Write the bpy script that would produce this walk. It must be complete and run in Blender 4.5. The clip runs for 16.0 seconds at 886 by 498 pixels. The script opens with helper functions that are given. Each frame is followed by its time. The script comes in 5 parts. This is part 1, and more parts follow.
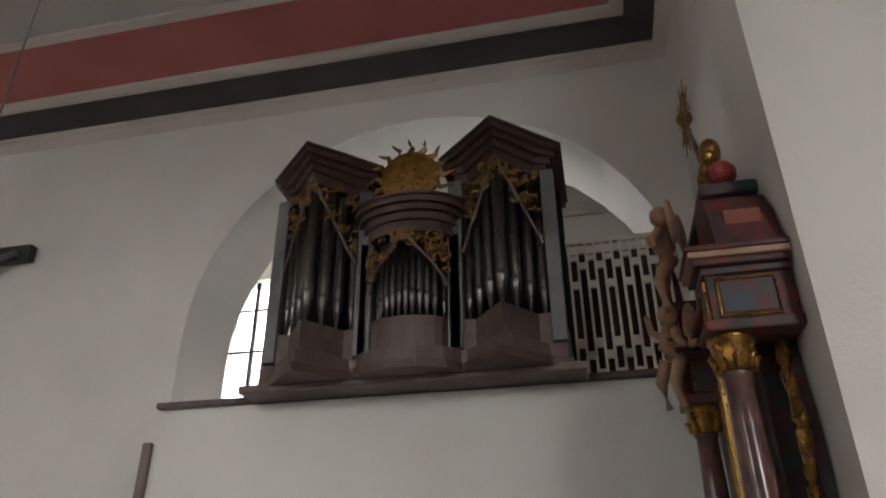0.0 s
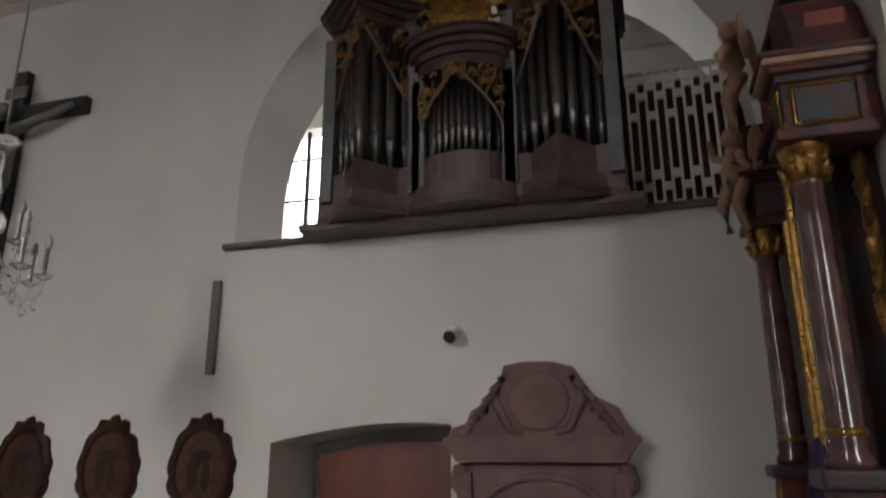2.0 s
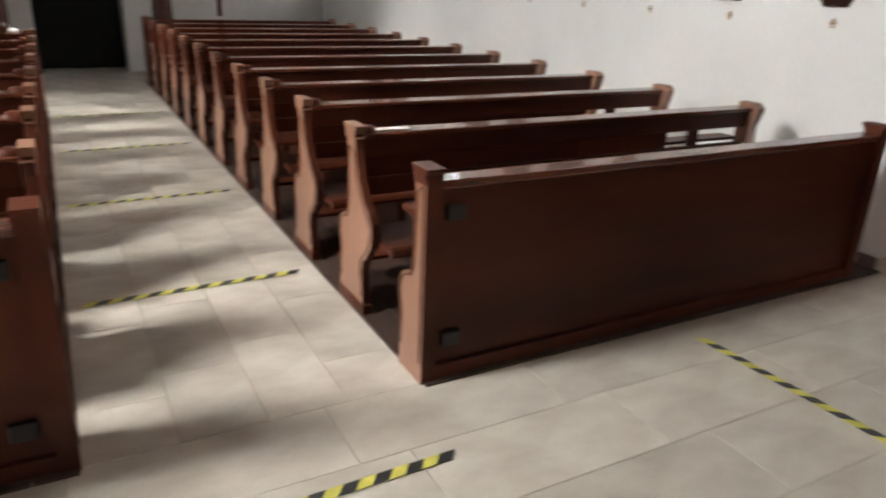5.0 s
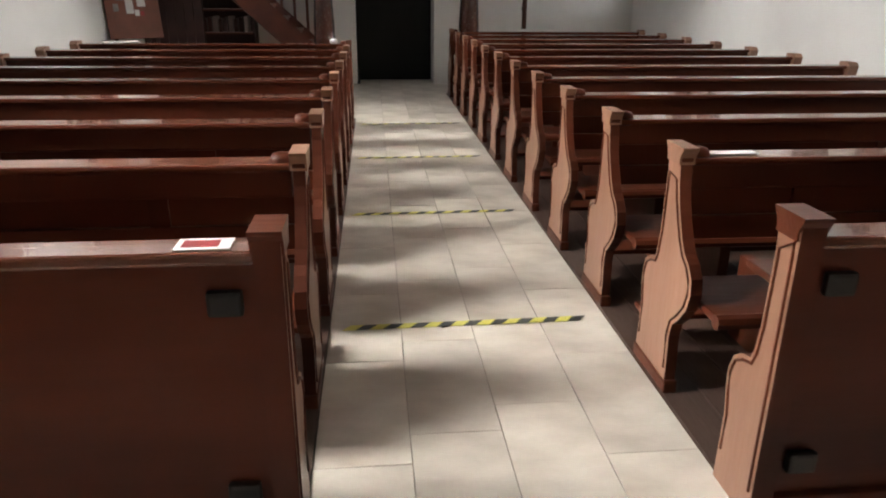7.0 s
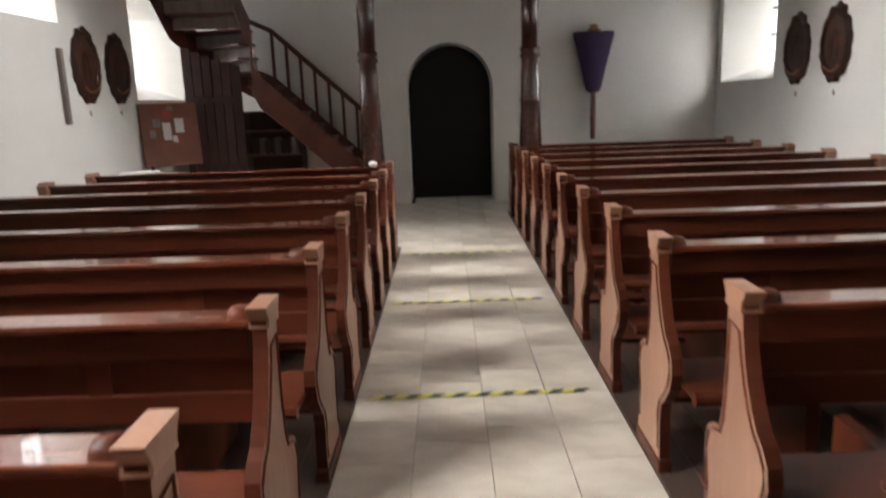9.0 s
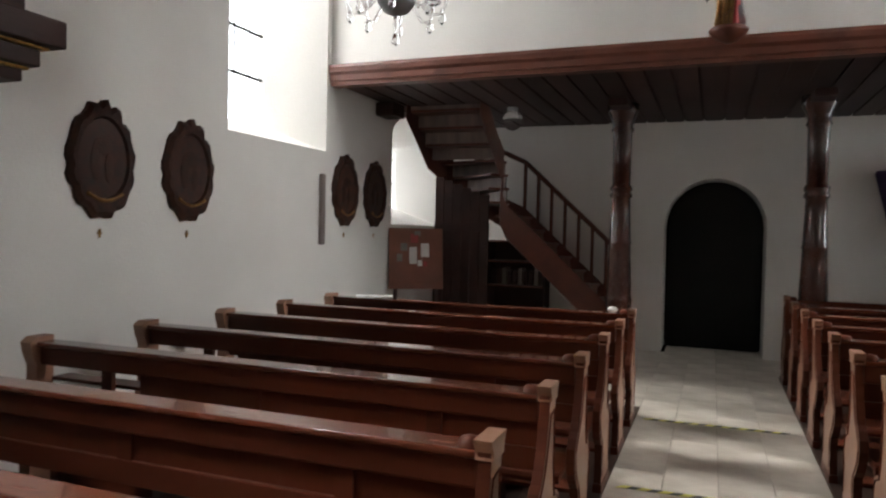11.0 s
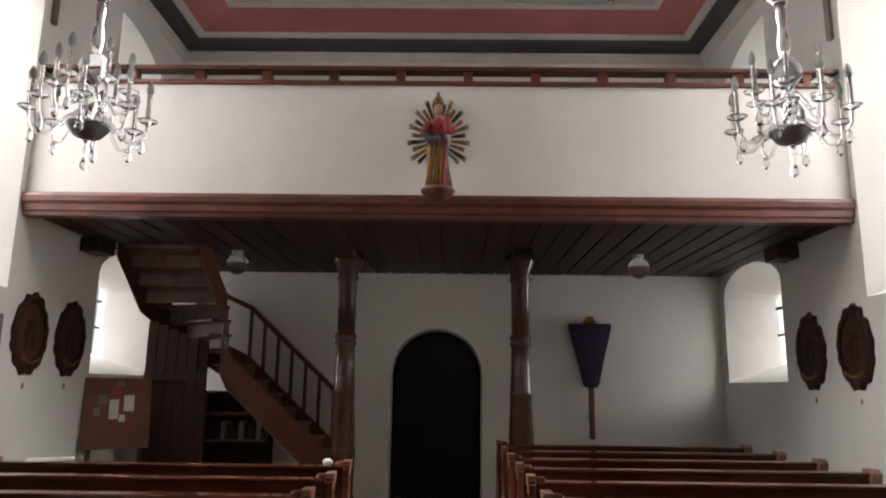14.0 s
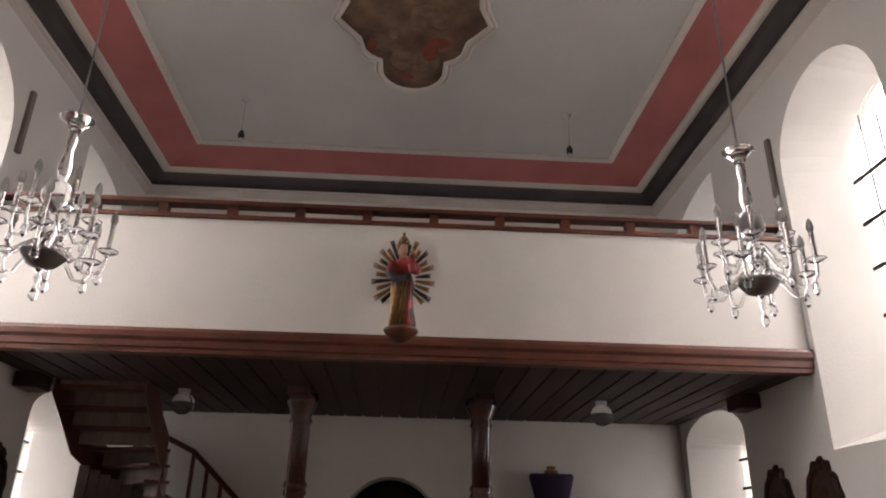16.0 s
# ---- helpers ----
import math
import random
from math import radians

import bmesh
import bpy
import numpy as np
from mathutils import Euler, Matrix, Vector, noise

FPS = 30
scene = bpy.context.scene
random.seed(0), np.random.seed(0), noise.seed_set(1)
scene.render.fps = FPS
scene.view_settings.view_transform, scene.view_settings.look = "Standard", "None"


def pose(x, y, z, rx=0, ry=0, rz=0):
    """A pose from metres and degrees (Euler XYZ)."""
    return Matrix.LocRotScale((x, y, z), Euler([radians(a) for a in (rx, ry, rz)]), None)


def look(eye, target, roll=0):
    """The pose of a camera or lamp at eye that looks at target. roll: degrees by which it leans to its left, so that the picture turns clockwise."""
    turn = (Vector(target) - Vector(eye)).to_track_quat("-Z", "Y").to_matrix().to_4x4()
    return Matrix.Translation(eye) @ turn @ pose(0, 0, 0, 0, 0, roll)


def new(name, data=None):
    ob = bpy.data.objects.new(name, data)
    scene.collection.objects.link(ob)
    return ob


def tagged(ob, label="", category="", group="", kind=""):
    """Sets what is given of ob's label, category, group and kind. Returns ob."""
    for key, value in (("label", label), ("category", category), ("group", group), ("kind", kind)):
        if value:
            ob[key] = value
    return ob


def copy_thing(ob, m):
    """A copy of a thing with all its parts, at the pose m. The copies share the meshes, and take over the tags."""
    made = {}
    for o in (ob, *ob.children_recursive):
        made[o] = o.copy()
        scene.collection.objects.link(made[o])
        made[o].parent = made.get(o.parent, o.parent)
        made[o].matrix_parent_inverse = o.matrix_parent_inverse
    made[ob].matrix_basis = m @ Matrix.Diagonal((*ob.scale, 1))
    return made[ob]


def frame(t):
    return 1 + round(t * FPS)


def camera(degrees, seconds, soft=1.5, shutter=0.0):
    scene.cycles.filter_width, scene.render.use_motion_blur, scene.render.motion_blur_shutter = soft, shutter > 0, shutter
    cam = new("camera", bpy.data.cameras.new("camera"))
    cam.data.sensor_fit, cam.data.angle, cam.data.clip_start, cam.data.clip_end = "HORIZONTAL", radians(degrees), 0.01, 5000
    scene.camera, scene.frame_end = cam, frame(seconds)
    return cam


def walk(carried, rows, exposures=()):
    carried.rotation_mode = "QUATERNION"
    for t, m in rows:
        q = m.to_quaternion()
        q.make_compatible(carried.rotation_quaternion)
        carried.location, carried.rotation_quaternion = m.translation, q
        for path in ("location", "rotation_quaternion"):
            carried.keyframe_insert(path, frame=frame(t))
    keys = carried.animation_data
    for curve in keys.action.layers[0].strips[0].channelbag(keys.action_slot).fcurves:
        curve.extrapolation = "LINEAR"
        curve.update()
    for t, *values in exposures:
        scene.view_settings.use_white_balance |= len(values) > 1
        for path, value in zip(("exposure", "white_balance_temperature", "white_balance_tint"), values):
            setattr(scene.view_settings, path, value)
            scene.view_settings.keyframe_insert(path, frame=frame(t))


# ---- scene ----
cam = camera(64.3, 16.0, soft=1.9, shutter=0.4)
PATH = [
    (0, (-0.996, 1.524, 2.271), (-1.372, 3.259, 3.192), -0.4),
    (0.5, (-0.979, 1.517, 2.274), (-1.355, 3.255, 3.189), -0.4),
    (1, (-0.99, 1.513, 2.26), (-1.399, 3.259, 3.147), -1.1),
    (1.5, (-1.016, 1.554, 2.209), (-1.499, 3.345, 2.956), -0.6),
    (2, (-1.076, 1.593, 2.109), (-1.615, 3.437, 2.667), -0.2),
    (2.5, (-1.138, 1.64, 2.02), (-1.683, 3.531, 2.376), -0.1),
    (3, (-1.149, 1.711, 1.903), (-1.706, 3.629, 1.999), -0.1),
    (3.5, (-1.138, 1.732, 1.815), (-1.768, 3.624, 1.668), -0.4),
    (4, (-1.14, 1.779, 1.783), (-2.119, 3.47, 1.359), 1.4),
    (4.3, (-1.067, 1.862, 1.71), (-2.275, 3.355, 1.152), 4.3),
    (4.5, (-1.195, 1.868, 1.709), (-2.523, 3.221, 1.072), 3.3),
    (5, (-1.321, 1.851, 1.668), (-2.952, 2.76, 0.951), 2.5),
    (7.3, (-2.197, 2.03, 1.513), (-4.075, 2.168, 0.839), -0.8),
    (7.5, (-2.3, 2.061, 1.519), (-4.186, 2.183, 0.866), -2.0),
    (8, (-2.699, 2.188, 1.524), (-4.616, 2.358, 0.978), -0.6),
    (8.5, (-3.02, 2.253, 1.491), (-4.928, 2.369, 0.903), -1.6),
    (9, (-3.383, 2.275, 1.537), (-5.341, 2.256, 1.129), -2.0),
    (9.5, (-3.738, 2.359, 1.557), (-5.719, 2.192, 1.334), -1.5),
    (10, (-4.031, 2.313, 1.554), (-5.913, 1.657, 1.386), -1.2),
    (10.2, (-4.031, 2.292, 1.613), (-5.858, 1.49, 1.473), 0.7),
    (12.3, (-4.26, 2.524, 1.571), (-6.217, 2.212, 1.845), 1.5),
    (12.5, (-4.259, 2.541, 1.562), (-6.228, 2.33, 1.843), 1.2),
    (12.9, (-4.286, 2.563, 1.58), (-6.266, 2.484, 1.847), 0.1),
    (13, (-4.271, 2.566, 1.573), (-6.25, 2.492, 1.851), 0.8),
    (13.5, (-4.278, 2.564, 1.578), (-6.254, 2.503, 1.877), 0.8),
    (14, (-4.292, 2.552, 1.578), (-6.254, 2.529, 1.964), 0.7),
    (14.5, (-4.311, 2.541, 1.598), (-6.247, 2.56, 2.099), 0.5),
    (15, (-4.317, 2.52, 1.623), (-6.213, 2.574, 2.26), 0.3),
    (15.5, (-4.325, 2.497, 1.639), (-6.19, 2.572, 2.358), 0.4),
    (16, (-4.402, 2.449, 1.616), (-6.247, 2.55, 2.382), 1.1),
]
walk(cam, [(t, look(eye, target, roll)) for t, eye, target, roll in PATH],
     exposures=[(0, -1.10, 6500, 10), (1.5, -1.38, 6500, 11), (2.0, -1.5, 6400, 10), (2.5, -1.40, 6300, 8), (3.5, -0.60, 6050, 5), (4, -0.62, 6150, 7), (5, -0.16, 6300, 9), (9, 0.0, 6400, 10), (10.2, -0.32, 6300, 9), (12.5, -1.12, 6300, 9), (13, -0.85, 6400, 11), (14, -0.66, 6500, 14), (15, -0.82, 6650, 16), (16, -0.95, 6900, 20)])

# ---- world and daylight ----
world = bpy.data.worlds.new("sky")
world.use_nodes = True
scene.world = world
wn = world.node_tree.nodes
sky = wn.new("ShaderNodeTexSky")
sky.sky_type, sky.sun_disc, sky.sun_elevation, sky.sun_rotation = "NISHITA", False, radians(40), radians(150)
world.node_tree.links.new(sky.outputs[0], wn["Background"].inputs[0])
wn["Background"].inputs[1].default_value = 0.12
sun = new("sun", bpy.data.lights.new("sun", "SUN"))
sun.data.energy, sun.data.angle, sun.data.color = 0.8, radians(20), (1.0, 0.96, 0.9)
sun.matrix_world = pose(0, 0, 20, 48, 0, -150)


def window_light(x, y, z, w, h, watts, side, tilt=42, spread=140):
    """The sky's light outside a window, shining in and down; side is 1 for the north wall, -1 for the south."""
    lamp = new("window_light", bpy.data.lights.new("window_light", "AREA"))
    lamp.data.shape, lamp.data.size, lamp.data.size_y, lamp.data.energy = "RECTANGLE", w, h, watts
    lamp.data.color, lamp.data.spread = (1.0, 0.98, 0.95), radians(spread)
    lamp.matrix_world = pose(x, y + side * (0.12 + 0.36 * h), z + 0.25 * h, tilt, 0, 180 if side > 0 else 0)


WN, WS, WW, WE = 6.40, -1.60, -14.37, -0.10      # inner faces of the nave's walls
THICK, TOP, CEIL = 0.75, 6.57, 6.86
SKY = 66.0
for x0, x1, z0, z1, k in ((-10.80, -9.15, 2.44, 6.1, 1.35), (-14.20, -12.48, 1.66, 3.15, 0.27), (-14.0, -12.45, 4.10, 6.0, 0.16)):
    for y, f in ((WN + THICK, 1), (WS - THICK, -1)):
        window_light((x0 + x1) / 2, y, (z0 + z1) / 2, x1 - x0 - 0.1, z1 - z0, SKY * (x1 - x0) * (z1 - z0) * k, f)
window_light(-4.6, WS - THICK, 4.4, 1.6, 3.6, SKY * 8.5, -1, 44, 105)      # unseen south window, added to light the altar side
window_light(2.6, WS - 0.3, 4.4, 1.6, 3.6, SKY * 7.5, -1, 44, 105)          # unseen chancel window, added for the light on arch jamb and altar
window_light(-4.85, 8.6, 4.75, 0.85, 2.0, SKY * 5.0, 1)            # window of the organ loft
window_light(-2.05, 8.6, 5.0, 1.0, 1.6, SKY * 2.0, 1)            # added lamp at an unseen opening behind the organ, brightens the loft

# ---- materials ----


def mat(name, c1, c2=None, rough=0.6, metal=0.0, scale=6.0, bump=0.15, fine=90.0, stretch=(1, 1, 1), spread=0.06, coat=0.0, gloss=0.5):
    """A surface of two colours mixed by broad stains and fine grain, with relief."""
    m = bpy.data.materials.new(name)
    m.use_nodes = True
    n, l = m.node_tree.nodes, m.node_tree.links
    b = n["Principled BSDF"]
    c2 = c2 or tuple(v * 0.8 for v in c1)
    tc = n.new("ShaderNodeTexCoord")
    mp = n.new("ShaderNodeMapping")
    mp.inputs["Scale"].default_value = stretch
    l.new(tc.outputs["Object"], mp.inputs["Vector"])
    big, small = n.new("ShaderNodeTexNoise"), n.new("ShaderNodeTexNoise")
    big.inputs["Scale"].default_value, big.inputs["Detail"].default_value = scale, 6
    small.inputs["Scale"].default_value, small.inputs["Detail"].default_value = fine, 4
    l.new(mp.outputs[0], big.inputs["Vector"])
    l.new(mp.outputs[0], small.inputs["Vector"])
    ramp = n.new("ShaderNodeMapRange")
    ramp.inputs["From Min"].default_value, ramp.inputs["From Max"].default_value = 0.3, 0.7
    l.new(big.outputs["Fac"], ramp.inputs["Value"])
    mix = n.new("ShaderNodeMix")
    mix.data_type = "RGBA"
    mix.inputs[6].default_value, mix.inputs[7].default_value = (*c1, 1), (*c2, 1)
    l.new(ramp.outputs[0], mix.inputs[0])
    info = n.new("ShaderNodeObjectInfo")
    var = n.new("ShaderNodeMapRange")
    var.inputs["To Min"].default_value, var.inputs["To Max"].default_value = 1 - spread, 1 + spread
    l.new(info.outputs["Random"], var.inputs["Value"])
    hsv = n.new("ShaderNodeHueSaturation")
    l.new(mix.outputs[2], hsv.inputs["Color"])
    l.new(var.outputs[0], hsv.inputs["Value"])
    l.new(hsv.outputs[0], b.inputs["Base Color"])
    rr = n.new("ShaderNodeMapRange")
    rr.inputs["To Min"].default_value, rr.inputs["To Max"].default_value = max(rough - 0.1, 0.03), min(rough + 0.1, 1)
    l.new(small.outputs["Fac"], rr.inputs["Value"])
    l.new(rr.outputs[0], b.inputs["Roughness"])
    b.inputs["Metallic"].default_value, b.inputs["Coat Weight"].default_value = metal, coat
    b.inputs["Specular IOR Level"].default_value = gloss
    if bump:
        bp = n.new("ShaderNodeBump")
        bp.inputs["Strength"].default_value, bp.inputs["Distance"].default_value = bump, 0.01
        l.new(small.outputs["Fac"], bp.inputs["Height"])
        l.new(bp.outputs[0], b.inputs["Normal"])
    return m


def glass(name, colour=(1, 1, 1), rough=0.02, clear=1.0, ior=1.45):
    m = bpy.data.materials.new(name)
    m.use_nodes = True
    b = m.node_tree.nodes["Principled BSDF"]
    b.inputs["Base Color"].default_value = (*colour, 1)
    b.inputs["Roughness"].default_value, b.inputs["Transmission Weight"].default_value, b.inputs["IOR"].default_value = rough, clear, ior
    return m


def glow(name, colour, strength):
    m = bpy.data.materials.new(name)
    m.use_nodes = True
    b = m.node_tree.nodes["Principled BSDF"]
    b.inputs["Base Color"].default_value = (*colour, 1)
    b.inputs["Emission Color"].default_value, b.inputs["Emission Strength"].default_value = (*colour, 1), strength
    return m


PLASTER = mat("plaster", (0.75, 0.73, 0.69), (0.61, 0.585, 0.55), 0.92, scale=0.55, bump=0.25, fine=40, spread=0)
CEILING = mat("ceiling_paint", (0.54, 0.53, 0.505), (0.48, 0.47, 0.45), 0.95, scale=0.8, bump=0.08, spread=0)
PINK = mat("pink_paint", (0.45, 0.15, 0.14), (0.38, 0.12, 0.115), 0.9, scale=1.5, bump=0.1, spread=0)
GREY = mat("grey_cove_paint", (0.095, 0.082, 0.085), (0.07, 0.062, 0.062), 0.9, scale=1.5, bump=0.1, spread=0)
TRIM = mat("moulding_paint", (0.62, 0.57, 0.53), (0.54, 0.50, 0.46), 0.9, scale=2, bump=0.1, spread=0)
SLAB = mat("limestone", (0.60, 0.545, 0.465), (0.42, 0.365, 0.30), 0.42, scale=5.0, bump=0.08, fine=25, stretch=(1, 0.6, 1), spread=0.10)
GROUT = mat("grout", (0.36, 0.31, 0.25), None, 0.95, spread=0)
PEW = mat("pew_wood", (0.098, 0.024, 0.011), (0.038, 0.009, 0.004), 0.40, scale=3, bump=0.10, fine=60, stretch=(1, 0.12, 1), spread=0.2, gloss=0.16)
PEWTOP = mat("polished_pew_rail", (0.13, 0.036, 0.017), (0.075, 0.020, 0.010), 0.24, scale=3, bump=0.05, fine=40, stretch=(1, 0.12, 1), spread=0.2, coat=0.5)
PEWEND = mat("pew_end_wood", (0.30, 0.155, 0.096), (0.20, 0.090, 0.053), 0.42, scale=4, bump=0.10, fine=60, stretch=(1, 1, 0.15), spread=0.15, coat=0.25)
BOARD = mat("dark_floorboard", (0.060, 0.032, 0.021), (0.035, 0.019, 0.013), 0.6, scale=3, stretch=(0.15, 1, 1))
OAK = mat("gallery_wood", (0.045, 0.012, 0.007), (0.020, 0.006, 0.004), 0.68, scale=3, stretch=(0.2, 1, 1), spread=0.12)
STAIR = mat("stair_wood", (0.120, 0.030, 0.014), (0.065, 0.017, 0.008), 0.45, scale=4, spread=0.12)
COLUMN = mat("column_wood", (0.085, 0.026, 0.015), (0.040, 0.012, 0.008), 0.25, scale=5, stretch=(1, 1, 0.2), coat=0.4)
DOORW = mat("door_wood", (0.165, 0.034, 0.015), (0.105, 0.023, 0.011), 0.42, scale=5, stretch=(1, 1, 0.15), coat=0.15)
# near-black colour standing in for shade in the porch, doorway and organ
SHADEBLACK = mat("painted_shade_black", (0.010, 0.009, 0.008), None, 0.95, bump=0, spread=0)
IRON = mat("black_iron", (0.02, 0.02, 0.02), (0.04, 0.035, 0.03), 0.5, metal=0.6)
SAND = mat("red_sandstone", (0.200, 0.118, 0.110), (0.135, 0.080, 0.078), 0.9, scale=5, bump=0.5, fine=120, spread=0)
ORGAN = mat("organ_case_paint", (0.085, 0.048, 0.040), (0.050, 0.028, 0.024), 0.5, scale=7, spread=0.05)
ORGANB = mat("organ_blue_paint", (0.15, 0.155, 0.15), (0.10, 0.10, 0.098), 0.5, scale=6, spread=0.04)
ORGANM = mat("organ_marbled_paint", (0.135, 0.092, 0.080), (0.075, 0.048, 0.043), 0.5, scale=8, spread=0.04)
TIN = mat("organ_pipe_tin", (0.20, 0.19, 0.18), (0.14, 0.13, 0.12), 0.30, metal=0.9, bump=0.03, spread=0.1)
GOLD = mat("gilding", (0.40, 0.225, 0.055), (0.17, 0.085, 0.025), 0.30, metal=0.9, scale=26, bump=0.35, fine=60, spread=0.05)
OLDGOLD = mat("dull_gilding", (0.30, 0.17, 0.05), (0.16, 0.08, 0.03), 0.5, metal=0.6, scale=20, bump=0.4, fine=60)
MARBLE = mat("brown_scagliola", (0.13, 0.065, 0.055), (0.055, 0.028, 0.026), 0.18, scale=9, bump=0.02, coat=0.6)
MARBLER = mat("red_painted_marble", (0.15, 0.030, 0.024), (0.028, 0.034, 0.036), 0.45, scale=9, spread=0.03, gloss=0.25)
MARBLEB = mat("blue_green_painted_marble", (0.035, 0.058, 0.072), (0.085, 0.030, 0.026), 0.45, scale=9, spread=0.03, gloss=0.25)
TEAL = mat("painted_teal_panel", (0.09, 0.17, 0.18), (0.28, 0.30, 0.27), 0.5, scale=9, spread=0.03)
PAINTING = mat("dark_oil_painting", (0.016, 0.012, 0.011), (0.065, 0.022, 0.012), 0.45, scale=14, bump=0.2, spread=0.35, gloss=0.2)
PLAQUEF = mat("carved_dark_frame", (0.014, 0.007, 0.005), (0.050, 0.016, 0.008), 0.55, scale=14, bump=0.4, fine=50, spread=0.2, gloss=0.2)
FRESCO = mat("ceiling_painting_oil", (0.055, 0.030, 0.020), (0.21, 0.125, 0.075), 0.6, scale=3.4, bump=0.1, fine=12, spread=0)
FRESCOR = mat("ceiling_painting_red", (0.24, 0.045, 0.026), (0.13, 0.032, 0.022), 0.6, scale=14, spread=0)
FRESCOC = mat("ceiling_painting_cloud", (0.20, 0.13, 0.085), (0.10, 0.058, 0.036), 0.6, scale=9, spread=0)
WHITE = mat("white_linen", (0.86, 0.85, 0.88), (0.79, 0.78, 0.82), 0.9, scale=5, bump=0.2, fine=200)
GREEN = mat("green_cloth", (0.012, 0.21, 0.15), (0.009, 0.15, 0.11), 0.9, scale=4, bump=0.3, fine=250, spread=0)
SOIL = mat("dark_soil", (0.035, 0.022, 0.016), (0.02, 0.012, 0.009), 1.0, scale=20, bump=1.0, fine=70, gloss=0.1)
STONE = mat("grey_stone", (0.24, 0.225, 0.21), (0.16, 0.15, 0.14), 0.9, scale=12, bump=0.4)
PALE = mat("pale_block", (0.55, 0.53, 0.50), (0.46, 0.44, 0.42), 0.9, scale=12, bump=0.3)
LEAF = mat("leaf_green", (0.035, 0.085, 0.022), (0.06, 0.11, 0.03), 0.6, bump=0, spread=0.2)
WAX = mat("candle_wax", (0.82, 0.80, 0.74), None, 0.5, bump=0, spread=0)
SILVER = mat("silver", (0.86, 0.83, 0.81), (0.70, 0.66, 0.64), 0.20, metal=1.0, scale=15, bump=0.3, fine=50)
STEEL = mat("brushed_steel", (0.42, 0.42, 0.42), (0.30, 0.30, 0.30), 0.35, metal=0.9, bump=0.02)
PURPLE = mat("purple_cloth", (0.035, 0.014, 0.060), (0.022, 0.009, 0.040), 0.85, scale=6, bump=0.25, fine=150)
PAPER = mat("paper", (0.75, 0.74, 0.72), None, 0.9, bump=0, spread=0.08)
YELLOW = mat("yellow_tape", (0.68, 0.62, 0.12), (0.55, 0.50, 0.10), 0.55, scale=20, bump=0.05, spread=0.05)
BLACK = mat("black_tape", (0.03, 0.03, 0.03), None, 0.5, bump=0, spread=0)
FLESH = mat("carved_polychrome_wood", (0.40, 0.24, 0.16), (0.28, 0.16, 0.11), 0.5, scale=15, bump=0.3)
SKIN = mat("grey_carved_corpus", (0.20, 0.19, 0.18), (0.14, 0.13, 0.12), 0.5, scale=12, bump=0.3)
CRYSTAL = glass("crystal_glass", (0.99, 0.99, 1.0), 0.03, 0.97, 1.22)
FROST = mat("milky_glass", (0.55, 0.55, 0.52), (0.42, 0.42, 0.40), 0.2, bump=0.05)
PANE = glass("window_glass", (0.97, 0.98, 0.97), 0.05)
SLAT = mat("white_slat_paint", (0.70, 0.66, 0.60), (0.60, 0.56, 0.50), 0.8, spread=0.05)
FLAME = glow("candle_flame", (1.0, 0.42, 0.12), 18)
RED = mat("red_paint", (0.36, 0.035, 0.035), (0.22, 0.03, 0.03), 0.5, bump=0.1)
PIPEW = mat("weathered_and_lit_riser_wood", (0.24, 0.19, 0.17), (0.15, 0.12, 0.11), 0.8, scale=10, stretch=(1, 1, 0.2))
TAN = mat("board_panel", (0.19, 0.062, 0.034), (0.13, 0.044, 0.024), 0.6, scale=5)

# ---- mesh helpers ----


def obj(name, bm, material, parent=None, smooth=False):
    me = bpy.data.meshes.new(name)
    bmesh.ops.recalc_face_normals(bm, faces=bm.faces)
    bm.to_mesh(me)
    bm.free()
    for m in (material if isinstance(material, (list, tuple)) else [material]):
        me.materials.append(m)
    if smooth:
        for p in me.polygons:
            p.use_smooth = True
    ob = new(name, me)
    ob.parent = parent
    return ob


def part(name, bm, material, parent, label="", smooth=False):
    ob = obj(name, bm, material, parent, smooth)
    return tagged(ob, label) if label else ob


def empty(name, label, category, group="", m=None):
    ob = new(name)
    ob.empty_display_size = 0.1
    if m is not None:
        ob.matrix_world = m
    return tagged(ob, label, category, group)


def box(x0, x1, y0, y1, z0, z1, bevel=0.0, bm=None):
    out = bm or bmesh.new()
    g = bmesh.ops.create_cube(out, size=1, matrix=Matrix.Translation(((x0 + x1) / 2, (y0 + y1) / 2, (z0 + z1) / 2)) @ Matrix.Diagonal((abs(x1 - x0), abs(y1 - y0), abs(z1 - z0), 1)))
    if bevel:
        es = list({e for v in g["verts"] for e in v.link_edges})
        bmesh.ops.bevel(out, geom=es, offset=bevel, segments=2, affect="EDGES", profile=0.6)
    return out


def lathe(profile, segs=20, at=(0, 0, 0), bm=None, m=None):
    """A turned body from (radius, height) pairs."""
    out = bm or bmesh.new()
    t = m or Matrix.Translation(at)
    rings = []
    for r, z in profile:
        rings.append([out.verts.new(t @ Vector((max(r, 0.0004) * math.cos(2 * math.pi * i / segs), max(r, 0.0004) * math.sin(2 * math.pi * i / segs), z))) for i in range(segs)])
    for a, b in zip(rings, rings[1:]):
        for i in range(segs):
            out.faces.new((a[i], a[(i + 1) % segs], b[(i + 1) % segs], b[i]))
    out.faces.new(rings[0])
    out.faces.new(rings[-1])
    return out


